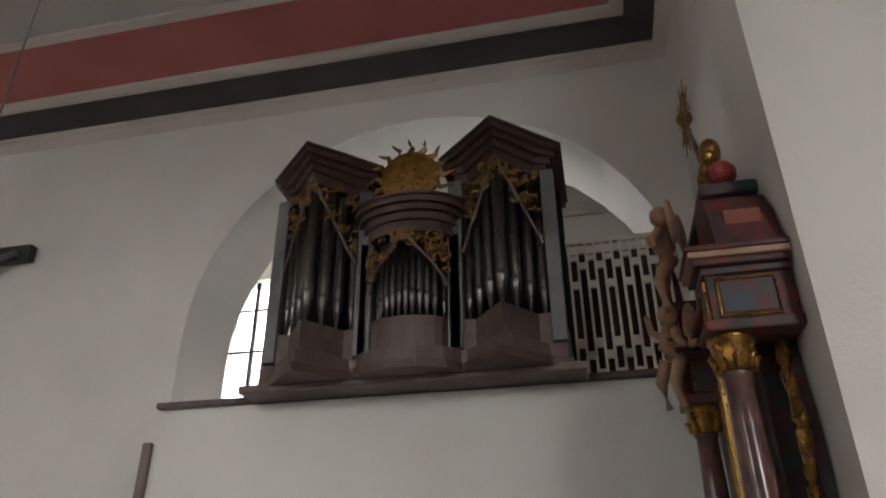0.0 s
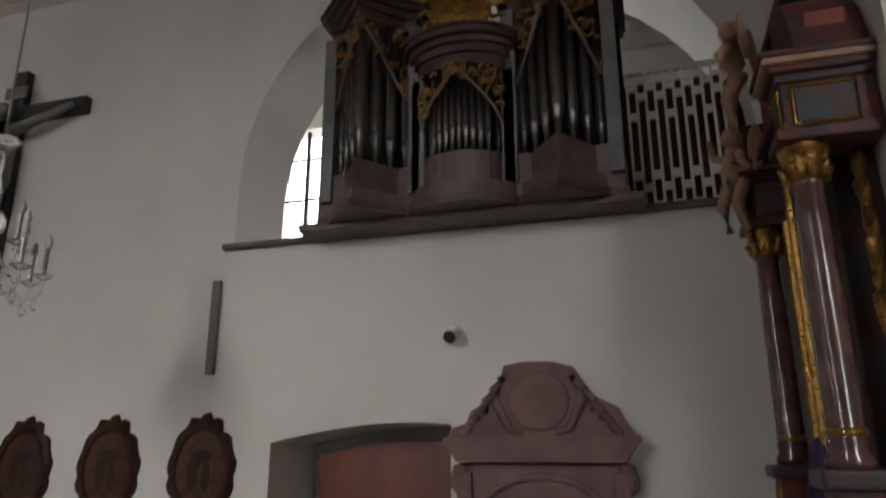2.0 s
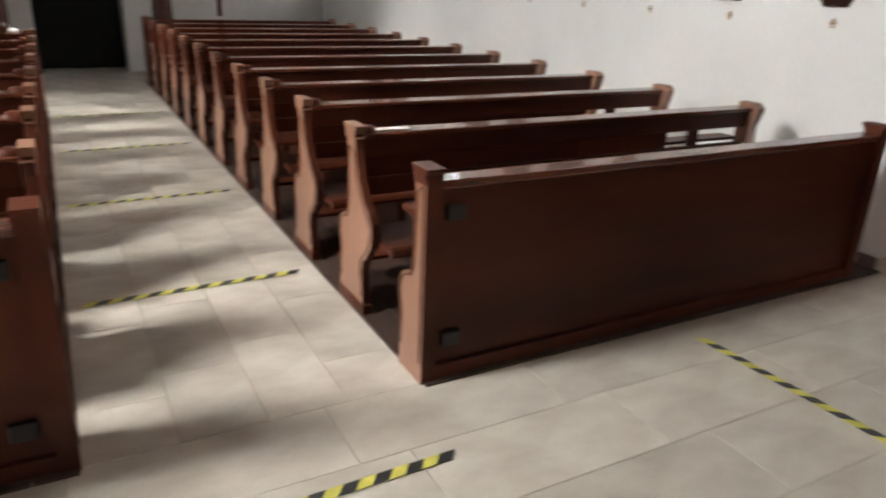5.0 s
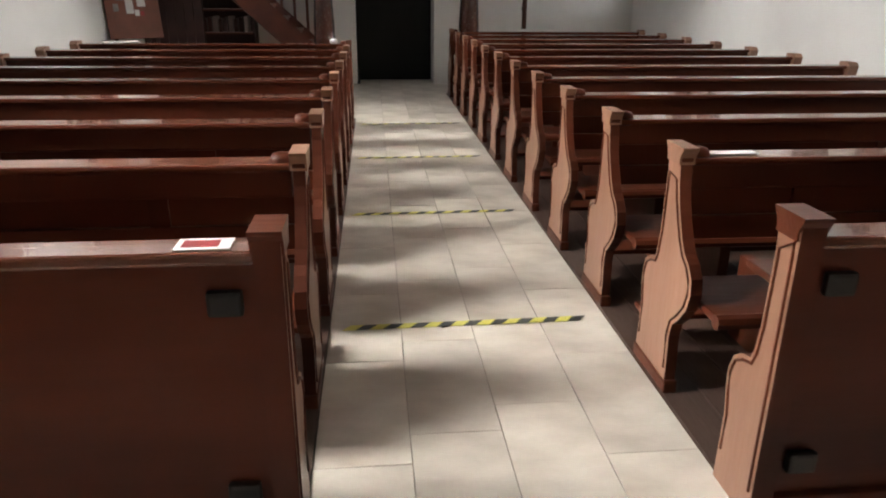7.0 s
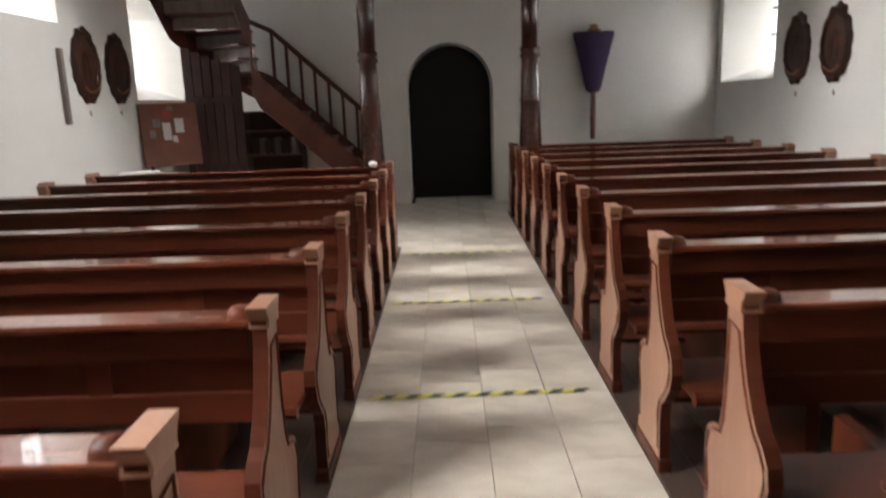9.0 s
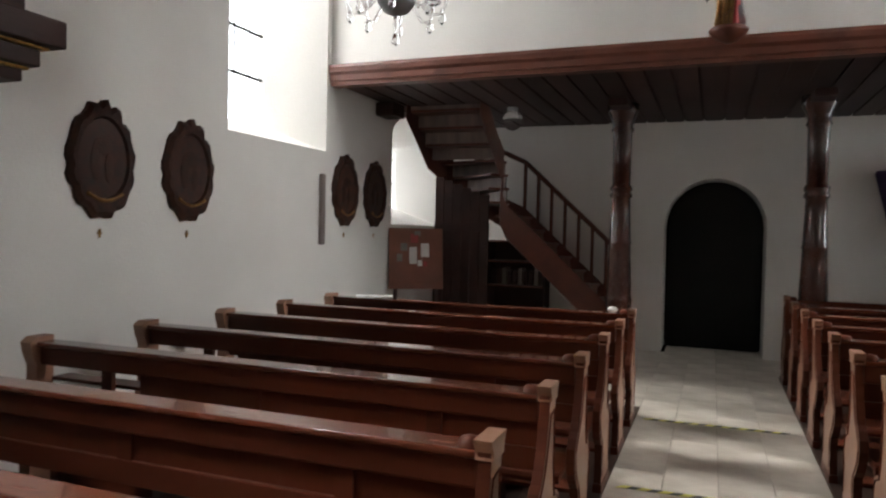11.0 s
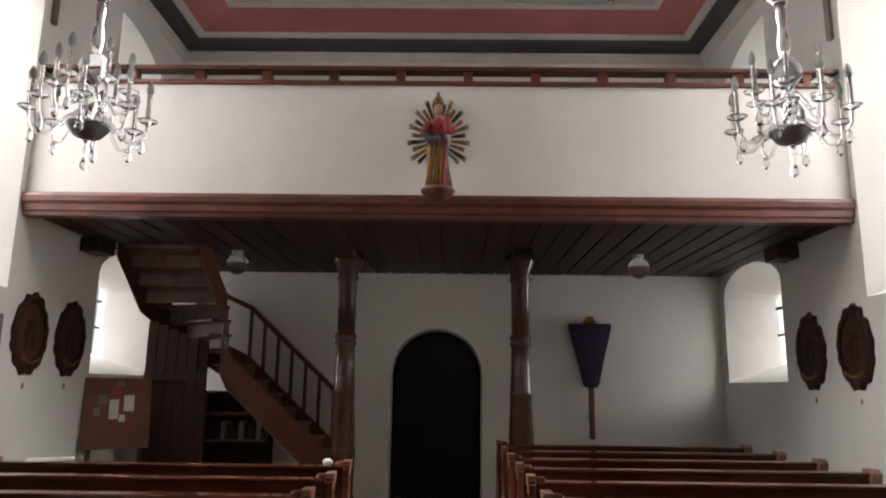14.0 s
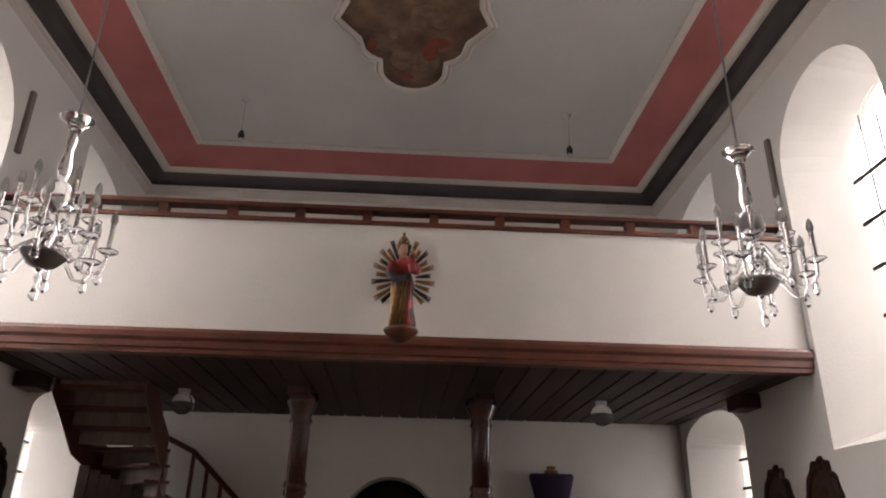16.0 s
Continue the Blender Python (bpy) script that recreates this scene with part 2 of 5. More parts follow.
def prism(pts, d0, d1, axis="y", bm=None, bevel=0.0):
    """A flat outline pushed through from d0 to d1 along an axis. Outline in (x,z), (y,z) or (x,y)."""
    out = bm or bmesh.new()
    f = {"y": lambda u, v, d: (u, d, v), "x": lambda u, v, d: (d, u, v), "z": lambda u, v, d: (u, v, d)}[axis]
    a = [out.verts.new(f(u, v, d0)) for u, v in pts]
    b = [out.verts.new(f(u, v, d1)) for u, v in pts]
    out.faces.new(a)
    out.faces.new(b[::-1])
    for i in range(len(pts)):
        j = (i + 1) % len(pts)
        out.faces.new((a[i], b[i], b[j], a[j]))
    if bevel:
        bmesh.ops.bevel(out, geom=[e for e in out.edges if e.calc_face_angle(0) > 0.6], offset=bevel, segments=2, affect="EDGES")
    return out


def tube(points, radius, segs=8, bm=None):
    """A round bar along points."""
    out = bm or bmesh.new()
    ps = [Vector(p) for p in points]
    rs = radius if isinstance(radius, (list, tuple)) else [radius] * len(ps)
    rings = []
    for i, p in enumerate(ps):
        d = (ps[min(i + 1, len(ps) - 1)] - ps[max(i - 1, 0)]).normalized()
        q = d.to_track_quat("Z", "Y").to_matrix()
        rings.append([out.verts.new(p + q @ Vector((rs[i] * math.cos(2 * math.pi * k / segs), rs[i] * math.sin(2 * math.pi * k / segs), 0))) for k in range(segs)])
    for a, b in zip(rings, rings[1:]):
        for k in range(segs):
            out.faces.new((a[k], a[(k + 1) % segs], b[(k + 1) % segs], b[k]))
    out.faces.new(rings[0])
    out.faces.new(rings[-1])
    return out


def ball(c, r, bm=None, seg=12, scale=(1, 1, 1), turn=None):
    out = bm or bmesh.new()
    m = Matrix.Translation(c) @ (turn or Matrix()) @ Matrix.Diagonal((*scale, 1))
    bmesh.ops.create_uvsphere(out, u_segments=seg, v_segments=max(6, seg // 2 + 2), radius=r, matrix=m)
    return out


def arch(u0, u1, v0, spring, rise, n=14):
    """An arched opening's outline, from its lower left round to its lower right."""
    c, r = (u0 + u1) / 2, (u1 - u0) / 2
    pts = [(u0, v0)]
    for i in range(n + 1):
        a = math.pi * (1 - i / n)
        pts.append((c + r * math.cos(a), spring + rise * math.sin(a)))
    pts.append((u1, v0))
    return pts


def wall(name, outer, holes, place, label, material=PLASTER):
    """A wall with openings: outer outline; holes as (front outline, back outline); place(u, v, depth 0 or 1) gives the point."""
    bm = bmesh.new()
    for side in (0, 1):
        loops = [outer] + [h[side] for h in holes]
        es, rings = [], []
        for lp in loops:
            vs = [bm.verts.new(place(u, v, side)) for u, v in lp]
            es += [bm.edges.new((vs[i], vs[(i + 1) % len(vs)])) for i in range(len(vs))]
            rings.append(vs)
        bmesh.ops.triangle_fill(bm, edges=es, use_beauty=True)
        if side == 0:
            first = rings
        else:
            for a, b in zip(first, rings):
                for i in range(len(a)):
                    j = (i + 1) % len(a)
                    bm.faces.new((a[i], a[j], b[j], b[i]))
    ob = obj(name, bm, material)
    return tagged(ob, label, "wall", kind="structure")

# ---- the building ----


def north(u, v, d):
    return (u, WN + d * THICK, v)


def south(u, v, d):
    return (u, WS - d * THICK, v)


def west(u, v, d):
    return (WW - d * 0.7, u, v)


def shrink(pts, sides, low, up):
    """The outer outline of a splayed opening."""
    us, vs = [p[0] for p in pts], [p[1] for p in pts]
    c, w, lo, hi = (min(us) + max(us)) / 2, (max(us) - min(us)) / 2, min(vs), max(vs)
    return [(c + (u - c) * (w - sides) / w, lo + low + (v - lo) * (hi - lo - low - up) / (hi - lo)) for u, v in pts]


LOW = arch(-14.20, -12.48, 1.69, 2.86, 0.34)
BIG = arch(-10.80, -9.15, 2.45, 5.30, 0.80)
UPPER = [(-14.25, 3.90), (-14.25, 5.00)] + [(-12.38 - 1.87 * math.cos(math.pi * i / 24), 5.00 + 1.18 * math.sin(math.pi * i / 24)) for i in range(1, 13)] + [(-12.38, 3.90)]     # cut off upright on the nave's side
# unseen opening, added in the south wall to let light onto the altar side
ADDEDWIN = arch(-5.45, -3.75, 2.42, 5.45, 0.80)
SIDEDOOR = [(-3.81, 0.0)] + [(-3.81 + 1.38 * i / 10, 2.19 + 0.13 * math.sin(0.68 * math.pi * i / 10)) for i in range(11)] + [(-2.43, 0.0)]
LOFT = arch(-4.25, -0.25, 3.75, 4.28, 1.90, 22)
wins = [(h, shrink(h, 0.20, 0.28 if h is not UPPER else 0.05, 0.12)) for h in (LOW, BIG, UPPER)]
OUT = [(WW, 0), (-3.81, 0), *SIDEDOOR[1:-1], (-2.43, 0), (WE + 0.8, 0), (WE + 0.8, 7.3), (WW, 7.3)]
wall("wall_north", OUT, wins + [(LOFT, LOFT)], north, "white plastered church wall with splayed windows and an organ arch")
wall("wall_south", [(WW, 0), (WE + 0.8, 0), (WE + 0.8, 7.3), (WW, 7.3)], wins + [(ADDEDWIN, shrink(ADDEDWIN, 0.2, 0.28, 0.12))], south, "white plastered church wall with splayed windows")
WDOOR = [(WS - 0.75, 0), (1.70, 0)] + arch(1.70, 3.01, 0, 1.75, 0.66)[1:-1] + [(3.01, 0), (WN + 0.75, 0), (WN + 0.75, 7.3), (WS - 0.75, 7.3)]
wall("wall_west", WDOOR, [], west, "white plastered end wall with an arched doorway")
tagged(obj("wall_east_north", box(WE, WE + 0.75, 4.35, WN, 0, 7.3), PLASTER), "white plastered wall beside the chancel arch", "wall", kind="structure")
tagged(obj("wall_east_south", box(WE, WE + 0.75, WS, 0.45, 0, 7.3), PLASTER), "white plastered wall beside the chancel arch", "wall", kind="structure")
tagged(obj("wall_chancel_north", box(0.65, 6.0, 4.9, 5.2, 0, 7.3), PLASTER), "white plastered chancel wall", "wall", kind="structure")
# the gap left here is the unseen chancel window added for its light
bm = box(0.65, 1.8, WS - 0.3, WS, 0, 7.3)
for b in ((3.4, 6.0, WS - 0.3, WS, 0, 7.3), (1.8, 3.4, WS - 0.3, WS, 0, 2.6), (1.8, 3.4, WS - 0.3, WS, 6.2, 7.3)):
    box(*b, bm=bm)
tagged(obj("wall_chancel_south", bm, PLASTER), "unseen white chancel wall with a tall window added for light", "wall", kind="structure")
tagged(obj("wall_chancel_east", box(6.0, 6.3, WS - 0.3, 5.2, 0, 7.3), PLASTER), "white plastered chancel end wall", "wall", kind="structure")
tagged(obj("ceiling_chancel", box(0.0, 6.3, WS - 0.3, 5.2, 7.3, 7.5), CEILING), "plain white chancel ceiling", "ceiling", kind="structure")

# organ loft behind the arch
bm = box(-5.75, -5.35, WN + 0.75, 9.2, 3.4, 6.7)
box(-4.40, -2.6, 8.35, 8.6, 3.4, 6.7, bm=bm)
box(-1.5, 0.9, 8.35, 8.6, 3.4, 6.7, bm=bm)
# gap behind the organ, unseen and added to let the extra lamp in
box(-2.6, -1.5, 8.35, 8.6, 3.4, 4.2, bm=bm)
box(-2.6, -1.5, 8.35, 8.6, 5.8, 6.7, bm=bm)
box(-5.35, -4.40, 8.35, 8.6, 3.4, 3.8, bm=bm)
box(-5.35, -4.40, 8.35, 8.6, 5.75, 6.7, bm=bm)
box(0.65, 0.9, WN + 0.75, 8.35, 3.4, 6.7, bm=bm)
tagged(obj("wall_loft", bm, PLASTER), "white plastered walls of the organ loft", "wall", kind="structure")
tagged(obj("ceiling_loft", box(-5.75, 0.9, WN + 0.75, 9.2, 6.5, 6.7), CEILING), "white ceiling of the organ loft", "ceiling", kind="structure")
tagged(obj("floor_loft", box(-5.75, 0.9, WN + 0.75, 9.2, 3.4, 3.7), BOARD), "wooden floor of the organ loft", "floor", kind="structure")
tagged(obj("trim_loft_cornice", box(-4.35, 0.64, 8.27, 8.345, 6.12, 6.26, 0.02), TRIM), "plain plaster moulding in the organ loft", "moulding", kind="structure")
tagged(obj("trim_loft_sill", box(-4.33, -0.25, WN - 0.06, WN + 0.02, 3.70, 3.748, 0.012), ORGANM), "narrow brown wooden sill under the organ arch", "sill", kind="structure")

# porch beyond the west doorway, its shade put in as near-black colour
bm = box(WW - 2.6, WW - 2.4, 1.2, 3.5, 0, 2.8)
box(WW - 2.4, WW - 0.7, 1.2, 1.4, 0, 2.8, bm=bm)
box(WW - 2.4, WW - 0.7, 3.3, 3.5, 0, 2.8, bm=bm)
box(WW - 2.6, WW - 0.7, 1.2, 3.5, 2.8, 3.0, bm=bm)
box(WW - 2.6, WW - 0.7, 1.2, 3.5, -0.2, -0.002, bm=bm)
tagged(obj("wall_porch", bm, SHADEBLACK), "porch beyond the west doorway, coloured near-black as if unlit", "wall", kind="structure")
west_door = tagged(obj("door_west", prism(arch(1.74, 2.97, 0.005, 1.74, 0.63), WW - 0.62, WW - 0.56, "x"), SHADEBLACK), "arched wooden door coloured near-black for its shadow", "door", kind="structure")

# ceiling: flat field, pink band, grey cove and pale mouldings
tagged(obj("ceiling", box(WW - 0.7, WE + 0.75, WS - 0.75, WN + 0.75, CEIL + 0.012, CEIL + 0.2), CEILING), "flat pale grey painted ceiling field", "ceiling", kind="structure")


def ring(o, i, z0, z1, bm=None):
    """A rectangular frame between offsets o and i from the walls, flat between z0 and z1."""
    out = bm or bmesh.new()
    a = [(WW + o, WS + o), (WE - o, WS + o), (WE - o, WN - o), (WW + o, WN - o)]
    b = [(WW + i, WS + i), (WE - i, WS + i), (WE - i, WN - i), (WW + i, WN - i)]
    va, vb = [out.verts.new((*p, z0)) for p in a], [out.verts.new((*p, z1)) for p in b]
    wa, wb = [out.verts.new((*p, z0 + 0.03)) for p in a], [out.verts.new((*p, z1 + 0.03)) for p in b]
    for k in range(4):
        j = (k + 1) % 4
        out.faces.new((va[k], va[j], vb[j], vb[k]))
        out.faces.new((wa[k], wa[j], wb[j], wb[k]))
        out.faces.new((va[k], va[j], wa[j], wa[k]))
        out.faces.new((vb[k], vb[j], wb[j], wb[k]))
    return out


tagged(obj("ceiling_pink_band", ring(0.44, 0.99, CEIL - 0.13, CEIL - 0.02), PINK), "dusky pink painted band round the ceiling", "ceiling", kind="structure")
bm = bmesh.new()
steps = [(0.0, 0.0), (0.05, 0.055), (0.13, 0.10), (0.23, 0.13), (0.33, 0.14)]
for (o0, h0), (o1, h1) in zip(steps, steps[1:]):
    ring(o0, o1, TOP + h0, TOP + h1, bm)
tagged(obj("ceiling_cove", bm, GREY), "dark grey painted cove above the walls", "ceiling", kind="structure")
tagged(obj("trim_cove_upper", ring(0.33, 0.45, TOP + 0.13, CEIL - 0.135, ring(0.38, 0.44, TOP + 0.12, CEIL - 0.145)), TRIM), "pale stucco moulding above the cove", "moulding", kind="structure")
tagged(obj("trim_band_inner", ring(0.97, 1.05, CEIL - 0.03, CEIL - 0.012), TRIM), "thin pale stucco moulding round the ceiling field", "moulding", kind="structure")
bm = ring(0.001, 0.06, TOP - 0.10, TOP - 0.03)
ring(0.001, 0.10, TOP - 0.05, TOP - 0.005, bm)
tagged(obj("trim_cornice", bm, TRIM), "pale stucco cornice under the grey cove", "moulding", kind="structure")

# windows: glass, leading and frame
# the last entry is the added, unseen south window
for (u0, u1, z0, z1, spring, rise), tall in (((-14.00, -12.68, 1.97, 2.93, 2.80, 0.26), False), ((-10.60, -9.35, 2.73, 6.00, 5.25, 0.70), True), ((-14.05, -12.45, 3.95, 6.08, 5.20, 0.75), True), ((-5.25, -3.95, 2.70, 6.12, 5.40, 0.70), True)):
    for y, s in ((WN + THICK - 0.08, 1), (WS - THICK + 0.08, -1)):
        if u0 == -5.25 and s == 1:
            continue
        win = empty("window_1", "tall round-arched leaded church window, glaring with daylight", "window")
        win["kind"] = "structure"
        ob = part("pane", prism(arch(u0, u1, z0, spring, rise), y, y + 0.008 * s), PANE, win)
        ob.visible_shadow = False
        bars = bmesh.new()
        n = 5 if tall else 2
        for k in range(1, n + 1):
            z = z0 + (spring - z0) * k / (n + 0.3)
            box(u0, u1, y - 0.05, y - 0.028, z - 0.016, z + 0.016, bm=bars)
        part("saddle_bars", bars, IRON, win)
        lead = bmesh.new()
        for k in range(1, 5):
            u = u0 + (u1 - u0) * k / 5
            box(u - 0.005, u + 0.005, y - 0.02, y - 0.008, z0, spring + rise * 0.75, bm=lead)
        part("leading", lead, IRON, win)
win = empty("window_loft", "narrow round-arched window of the organ loft", "window")
win["kind"] = "structure"
ob = part("pane", box(-5.33, -4.42, 8.50, 8.508, 3.8, 5.74), PANE, win)
ob.visible_shadow = False
bars = box(-4.72, -4.68, 8.42, 8.46, 3.81, 5.74)
for z in (4.3, 4.9, 5.4):
    box(-5.34, -4.41, 8.43, 8.45, z - 0.012, z + 0.012, bm=bars)
part("glazing_bars", bars, IRON, win)

# gallery
G = -10.88
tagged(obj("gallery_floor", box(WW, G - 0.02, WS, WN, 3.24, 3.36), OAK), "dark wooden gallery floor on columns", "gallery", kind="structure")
tagged(obj("wall_gallery_front", box(G - 0.14, G, WS + 0.005, WN - 0.005, 3.392, 4.53), PLASTER), "white plastered parapet of the gallery", "parapet", kind="structure")
prof = [(G - 0.12, 3.14), (G + 0.01, 3.14), (G + 0.015, 3.18), (G + 0.03, 3.19), (G + 0.035, 3.25), (G + 0.055, 3.28), (G + 0.06, 3.33), (G + 0.045, 3.365), (G - 0.12, 3.365)]
prof = [(x, z + 0.026) for x, z in prof]
tagged(obj("trim_gallery_beam", prism(prof, WS + 0.005, WN - 0.005), STAIR), "moulded red-brown wooden beam of the gallery front", "beam", kind="structure")
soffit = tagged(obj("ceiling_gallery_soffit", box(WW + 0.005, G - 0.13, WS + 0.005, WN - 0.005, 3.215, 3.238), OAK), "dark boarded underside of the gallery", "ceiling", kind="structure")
bm = bmesh.new()
k = WS + 0.05
while k < WN - 0.1:
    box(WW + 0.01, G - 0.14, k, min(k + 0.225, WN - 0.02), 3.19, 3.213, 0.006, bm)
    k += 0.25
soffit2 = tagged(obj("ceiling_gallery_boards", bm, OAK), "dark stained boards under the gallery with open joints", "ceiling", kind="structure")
for y in (WS + 0.13, WN - 0.13):
    tagged(obj("trim_gallery_bracket", box(-12.3, -11.95, y - 0.12, y + 0.12, 3.02, 3.188, 0.02), OAK), "dark wooden beam end under the gallery", "beam", kind="structure")
rail = empty("gallery_railing", "dark red-brown wooden railing on the gallery parapet", "railing")
part("lower_rail", box(G - 0.14, G + 0.03, WS + 0.01, WN - 0.01, 4.532, 4.575, 0.008), STAIR, rail)
part("handrail", box(G - 0.13, G + 0.02, WS + 0.01, WN - 0.01, 4.69, 4.735, 0.01), STAIR, rail)
for i in range(12):
    y = 2.37 + 0.676 * (i - 5.5)
    part("post", box(G - 0.11, G - 0.01, y - 0.045, y + 0.045, 4.575, 4.69), STAIR, rail)

# floor
tagged(obj("floor", box(WW, 6.0, WS - 0.0, WN + 0.0, -0.25, -0.012), GROUT), "bedding of the stone floor", "floor", kind="structure")
tagged(obj("ground", box(-60, 60, -60, 60, -0.4, -0.26), GROUT), "flat ground around the church", "ground", kind="structure")
for y0, y1, x1, nm in ((3.10, WN, -3.66, "platform_north"), (WS, 1.75, -3.66, "platform_south")):
    base = tagged(obj("floor_" + nm, box(-13.1 if y0 > 0 else -10.9, x1, y0, y1, -0.012, -0.0045), BOARD), "dark worn floorboards under the pews", "floor", kind="structure")
    k = y0
    x0 = -13.1 if y0 > 0 else -10.9
    while k < y1 - 0.01:
        part("floorboard", box(x0, x1, k + 0.002, min(k + 0.16, y1) - 0.002, -0.004, 0.012), BOARD, base)
        k += 0.16
tagged(obj("baseboard_north", box(-3.7, -3.82, WN - 0.012, WN, 0, 0.09), SAND), "low stone skirting", "skirting", kind="structure")

# side door
door = empty("door_side", "red-brown painted wooden side door with iron fittings, closed", "door")
door["kind"] = "structure"
dpts = [(-3.62, 0.012)] + [(-3.62 + 1.50 * i / 8, 2.10 + 0.10 * math.sin(math.pi * i / 8)) for i in range(9)] + [(-2.12, 0.012)]
part("leaf", prism(dpts, WN + 0.44, WN + 0.50, bevel=0.006), DOORW, door)
for z in (0.42, 1.66):
    part("strap", box(-3.60, -2.44, WN + 0.432, WN + 0.439, z, z + 0.018), DOORW, door)
    part("hinge", lathe([(0.0, -0.06), (0.028, -0.05), (0.028, 0.05), (0.0, 0.06)], 12, (-3.64, WN + 0.42, z)), IRON, door, "black iron hinge")
lock = part("lock_case", box(-2.72, -2.56, WN + 0.40, WN + 0.439, 1.03, 1.27, 0.008), IRON, door, "black iron lock case")
part("handle", tube([(-2.70, WN + 0.39, 1.23), (-2.74, WN + 0.37, 1.235), (-2.80, WN + 0.37, 1.235)], 0.011), IRON, lock)
bm = bmesh.new()
prism([(-3.81, 2.19), (-3.81, 2.1), (-3.62, 2.02), (-3.62, 2.10)], WN + 0.75, WN + 0.76, bm=bm)
tagged(obj("wall_door_backing", box(-4.0, -1.9, WN + 0.75, WN + 0.85, 0, 2.5, bm=bm), PLASTER), "plain wall closing the door recess", "wall", kind="structure")
tagged(obj("floor_door_step", box(-3.81, -2.43, WN, WN + 0.75, -0.05, 0.004), SLAB), "stone threshold of the side door", "floor", kind="structure")

# ---- pews ----
ENDPTS = [(-0.17, 0.0), (0.15, 0.0), (0.15, 0.10), (0.14, 0.24), (0.155, 0.30), (0.20, 0.34), (0.25, 0.40), (0.272, 0.47), (0.262, 0.53), (0.225, 0.575), (0.185, 0.60), (0.150, 0.645), (0.115, 0.71), (0.085, 0.78), (0.065, 0.85), (0.060, 0.90), (0.066, 0.95),
          (-0.055, 0.95), (-0.05, 0.90), (-0.045, 0.86), (-0.05, 0.62), (-0.062, 0.53), (-0.075, 0.495), (-0.12, 0.485), (-0.165, 0.455), (-0.185, 0.40), (-0.18, 0.33), (-0.165, 0.25), (-0.168, 0.12)]


def inset(pts, d):
    """The outline drawn in by d."""
    out = []
    n = len(pts)
    for i in range(n):
        a, b, c = Vector(pts[i - 1]), Vector(pts[i]), Vector(pts[(i + 1) % n])
        e = (b - a).normalized() + (c - b).normalized()
        e = e.normalized() if e.length > 1e-4 else Vector((1, 0))
        out.append((b.x - e.y * d, b.y + e.x * d))
    return out


CAPPTS = [(-0.074, 0.972), (-0.070, 0.960), (-0.058, 0.945), (-0.050, 0.922), (-0.054, 0.905), (0.064, 0.905), (0.060, 0.922), (0.070, 0.945), (0.082, 0.960), (0.086, 0.972)]


def pew_end(y, parent, out):
    end = part("end_panel", prism(ENDPTS, y - 0.022, y + 0.022, bevel=0.006), [PEWEND, PEW], parent, "paler curved end panel")
    for f in end.data.polygons:
        f.material_index = 0 if abs(f.normal.y) > 0.5 else 1
    q = [(u, y + out * 0.023, v) for u, v in inset(ENDPTS, 0.020) if 0.03 < v < 0.90]
    part("moulded_bead", tube(q, 0.0055, 6), PEW, end, "dark bead round the panel")
    part("cap", prism(CAPPTS, y - 0.030, y + 0.030, bevel=0.005), PEWEND, end, "flared carved cap")
    part("rolled_knob", lathe([(0.030, 0.0), (0.038, 0.006), (0.040, 0.040), (0.034, 0.064), (0.026, 0.07)], 14, m=pose(0.008, y - out * 0.029, 0.924, 90 if out > 0 else -90)), PEW, end, "dark rolled knob", smooth=True)
    part("plinth", box(-0.185, 0.168, y - 0.028, y + 0.028, 0.0, 0.055, 0.008), PEW, end)
    return end


def pew_parts(p, y0, y1, aisle_low):
    """Back, seat and rests of a pew between y0 and y1."""
    part("top_rail", box(-0.03, 0.035, y0, y1, 0.80, 0.905, 0.012), PEW, p)
    part("rail_cap", box(-0.07, 0.06, y0, y1, 0.905, 0.93, 0.008), PEWTOP, p)
    part("back_board", box(-0.010, 0.024, y0, y1, 0.60, 0.695, 0.006), PEW, p)
    gap = (y0 + 0.7, y1) if aisle_low == y1 + 0.03 else (y0, y1 - 0.7)
    part("upper_board", box(-0.012, 0.008, *gap, 0.695, 0.802, 0.003), PEW, p)
    part("seat", box(0.0, 0.37, y0, y1, 0.405, 0.435, 0.010), PEW, p)
    part("seat_edge", tube([(0.375, y0, 0.415), (0.375, y1, 0.415)], 0.028), PEW, p)
    part("kneeler", box(-0.36, -0.20, y0, y1, 0.14, 0.165, 0.006), PEW, p)
    part("book_rest", box(-0.17, -0.04, y0, y1, 0.70, 0.72, 0.005), PEW, p)
    for k in range(3):
        y = y0 + (y1 - y0) * (k + 0.5) / 3
        part("stile", box(-0.012, 0.018, y - 0.035, y + 0.035, 0.69, 0.81), PEW, p)
        part("bearer", box(-0.30, 0.34, y - 0.025, y + 0.025, 0.012, 0.405), PEW, p)


WALLPTS = [(-0.07, 0.0), (0.10, 0.0), (0.10, 0.40), (0.06, 0.55), (0.06, 0.80), (0.085, 0.86), (0.10, 0.93), (0.06, 0.96), (-0.05, 0.96), (-0.045, 0.5)]


def pew(y0, y1, aisle, label, group):
    p = empty("pew", label, "pew", group)
    for y in (y0, y1):
        if abs(y - aisle) < 0.01:
            pew_end(y, p, -1 if aisle == y0 else 1)
        else:
            part("wall_post", prism(WALLPTS, y - 0.04, y + 0.04, bevel=0.006), PEWEND, p)
    pew_parts(p, y0 + 0.03, y1 - 0.03, aisle)
    return p


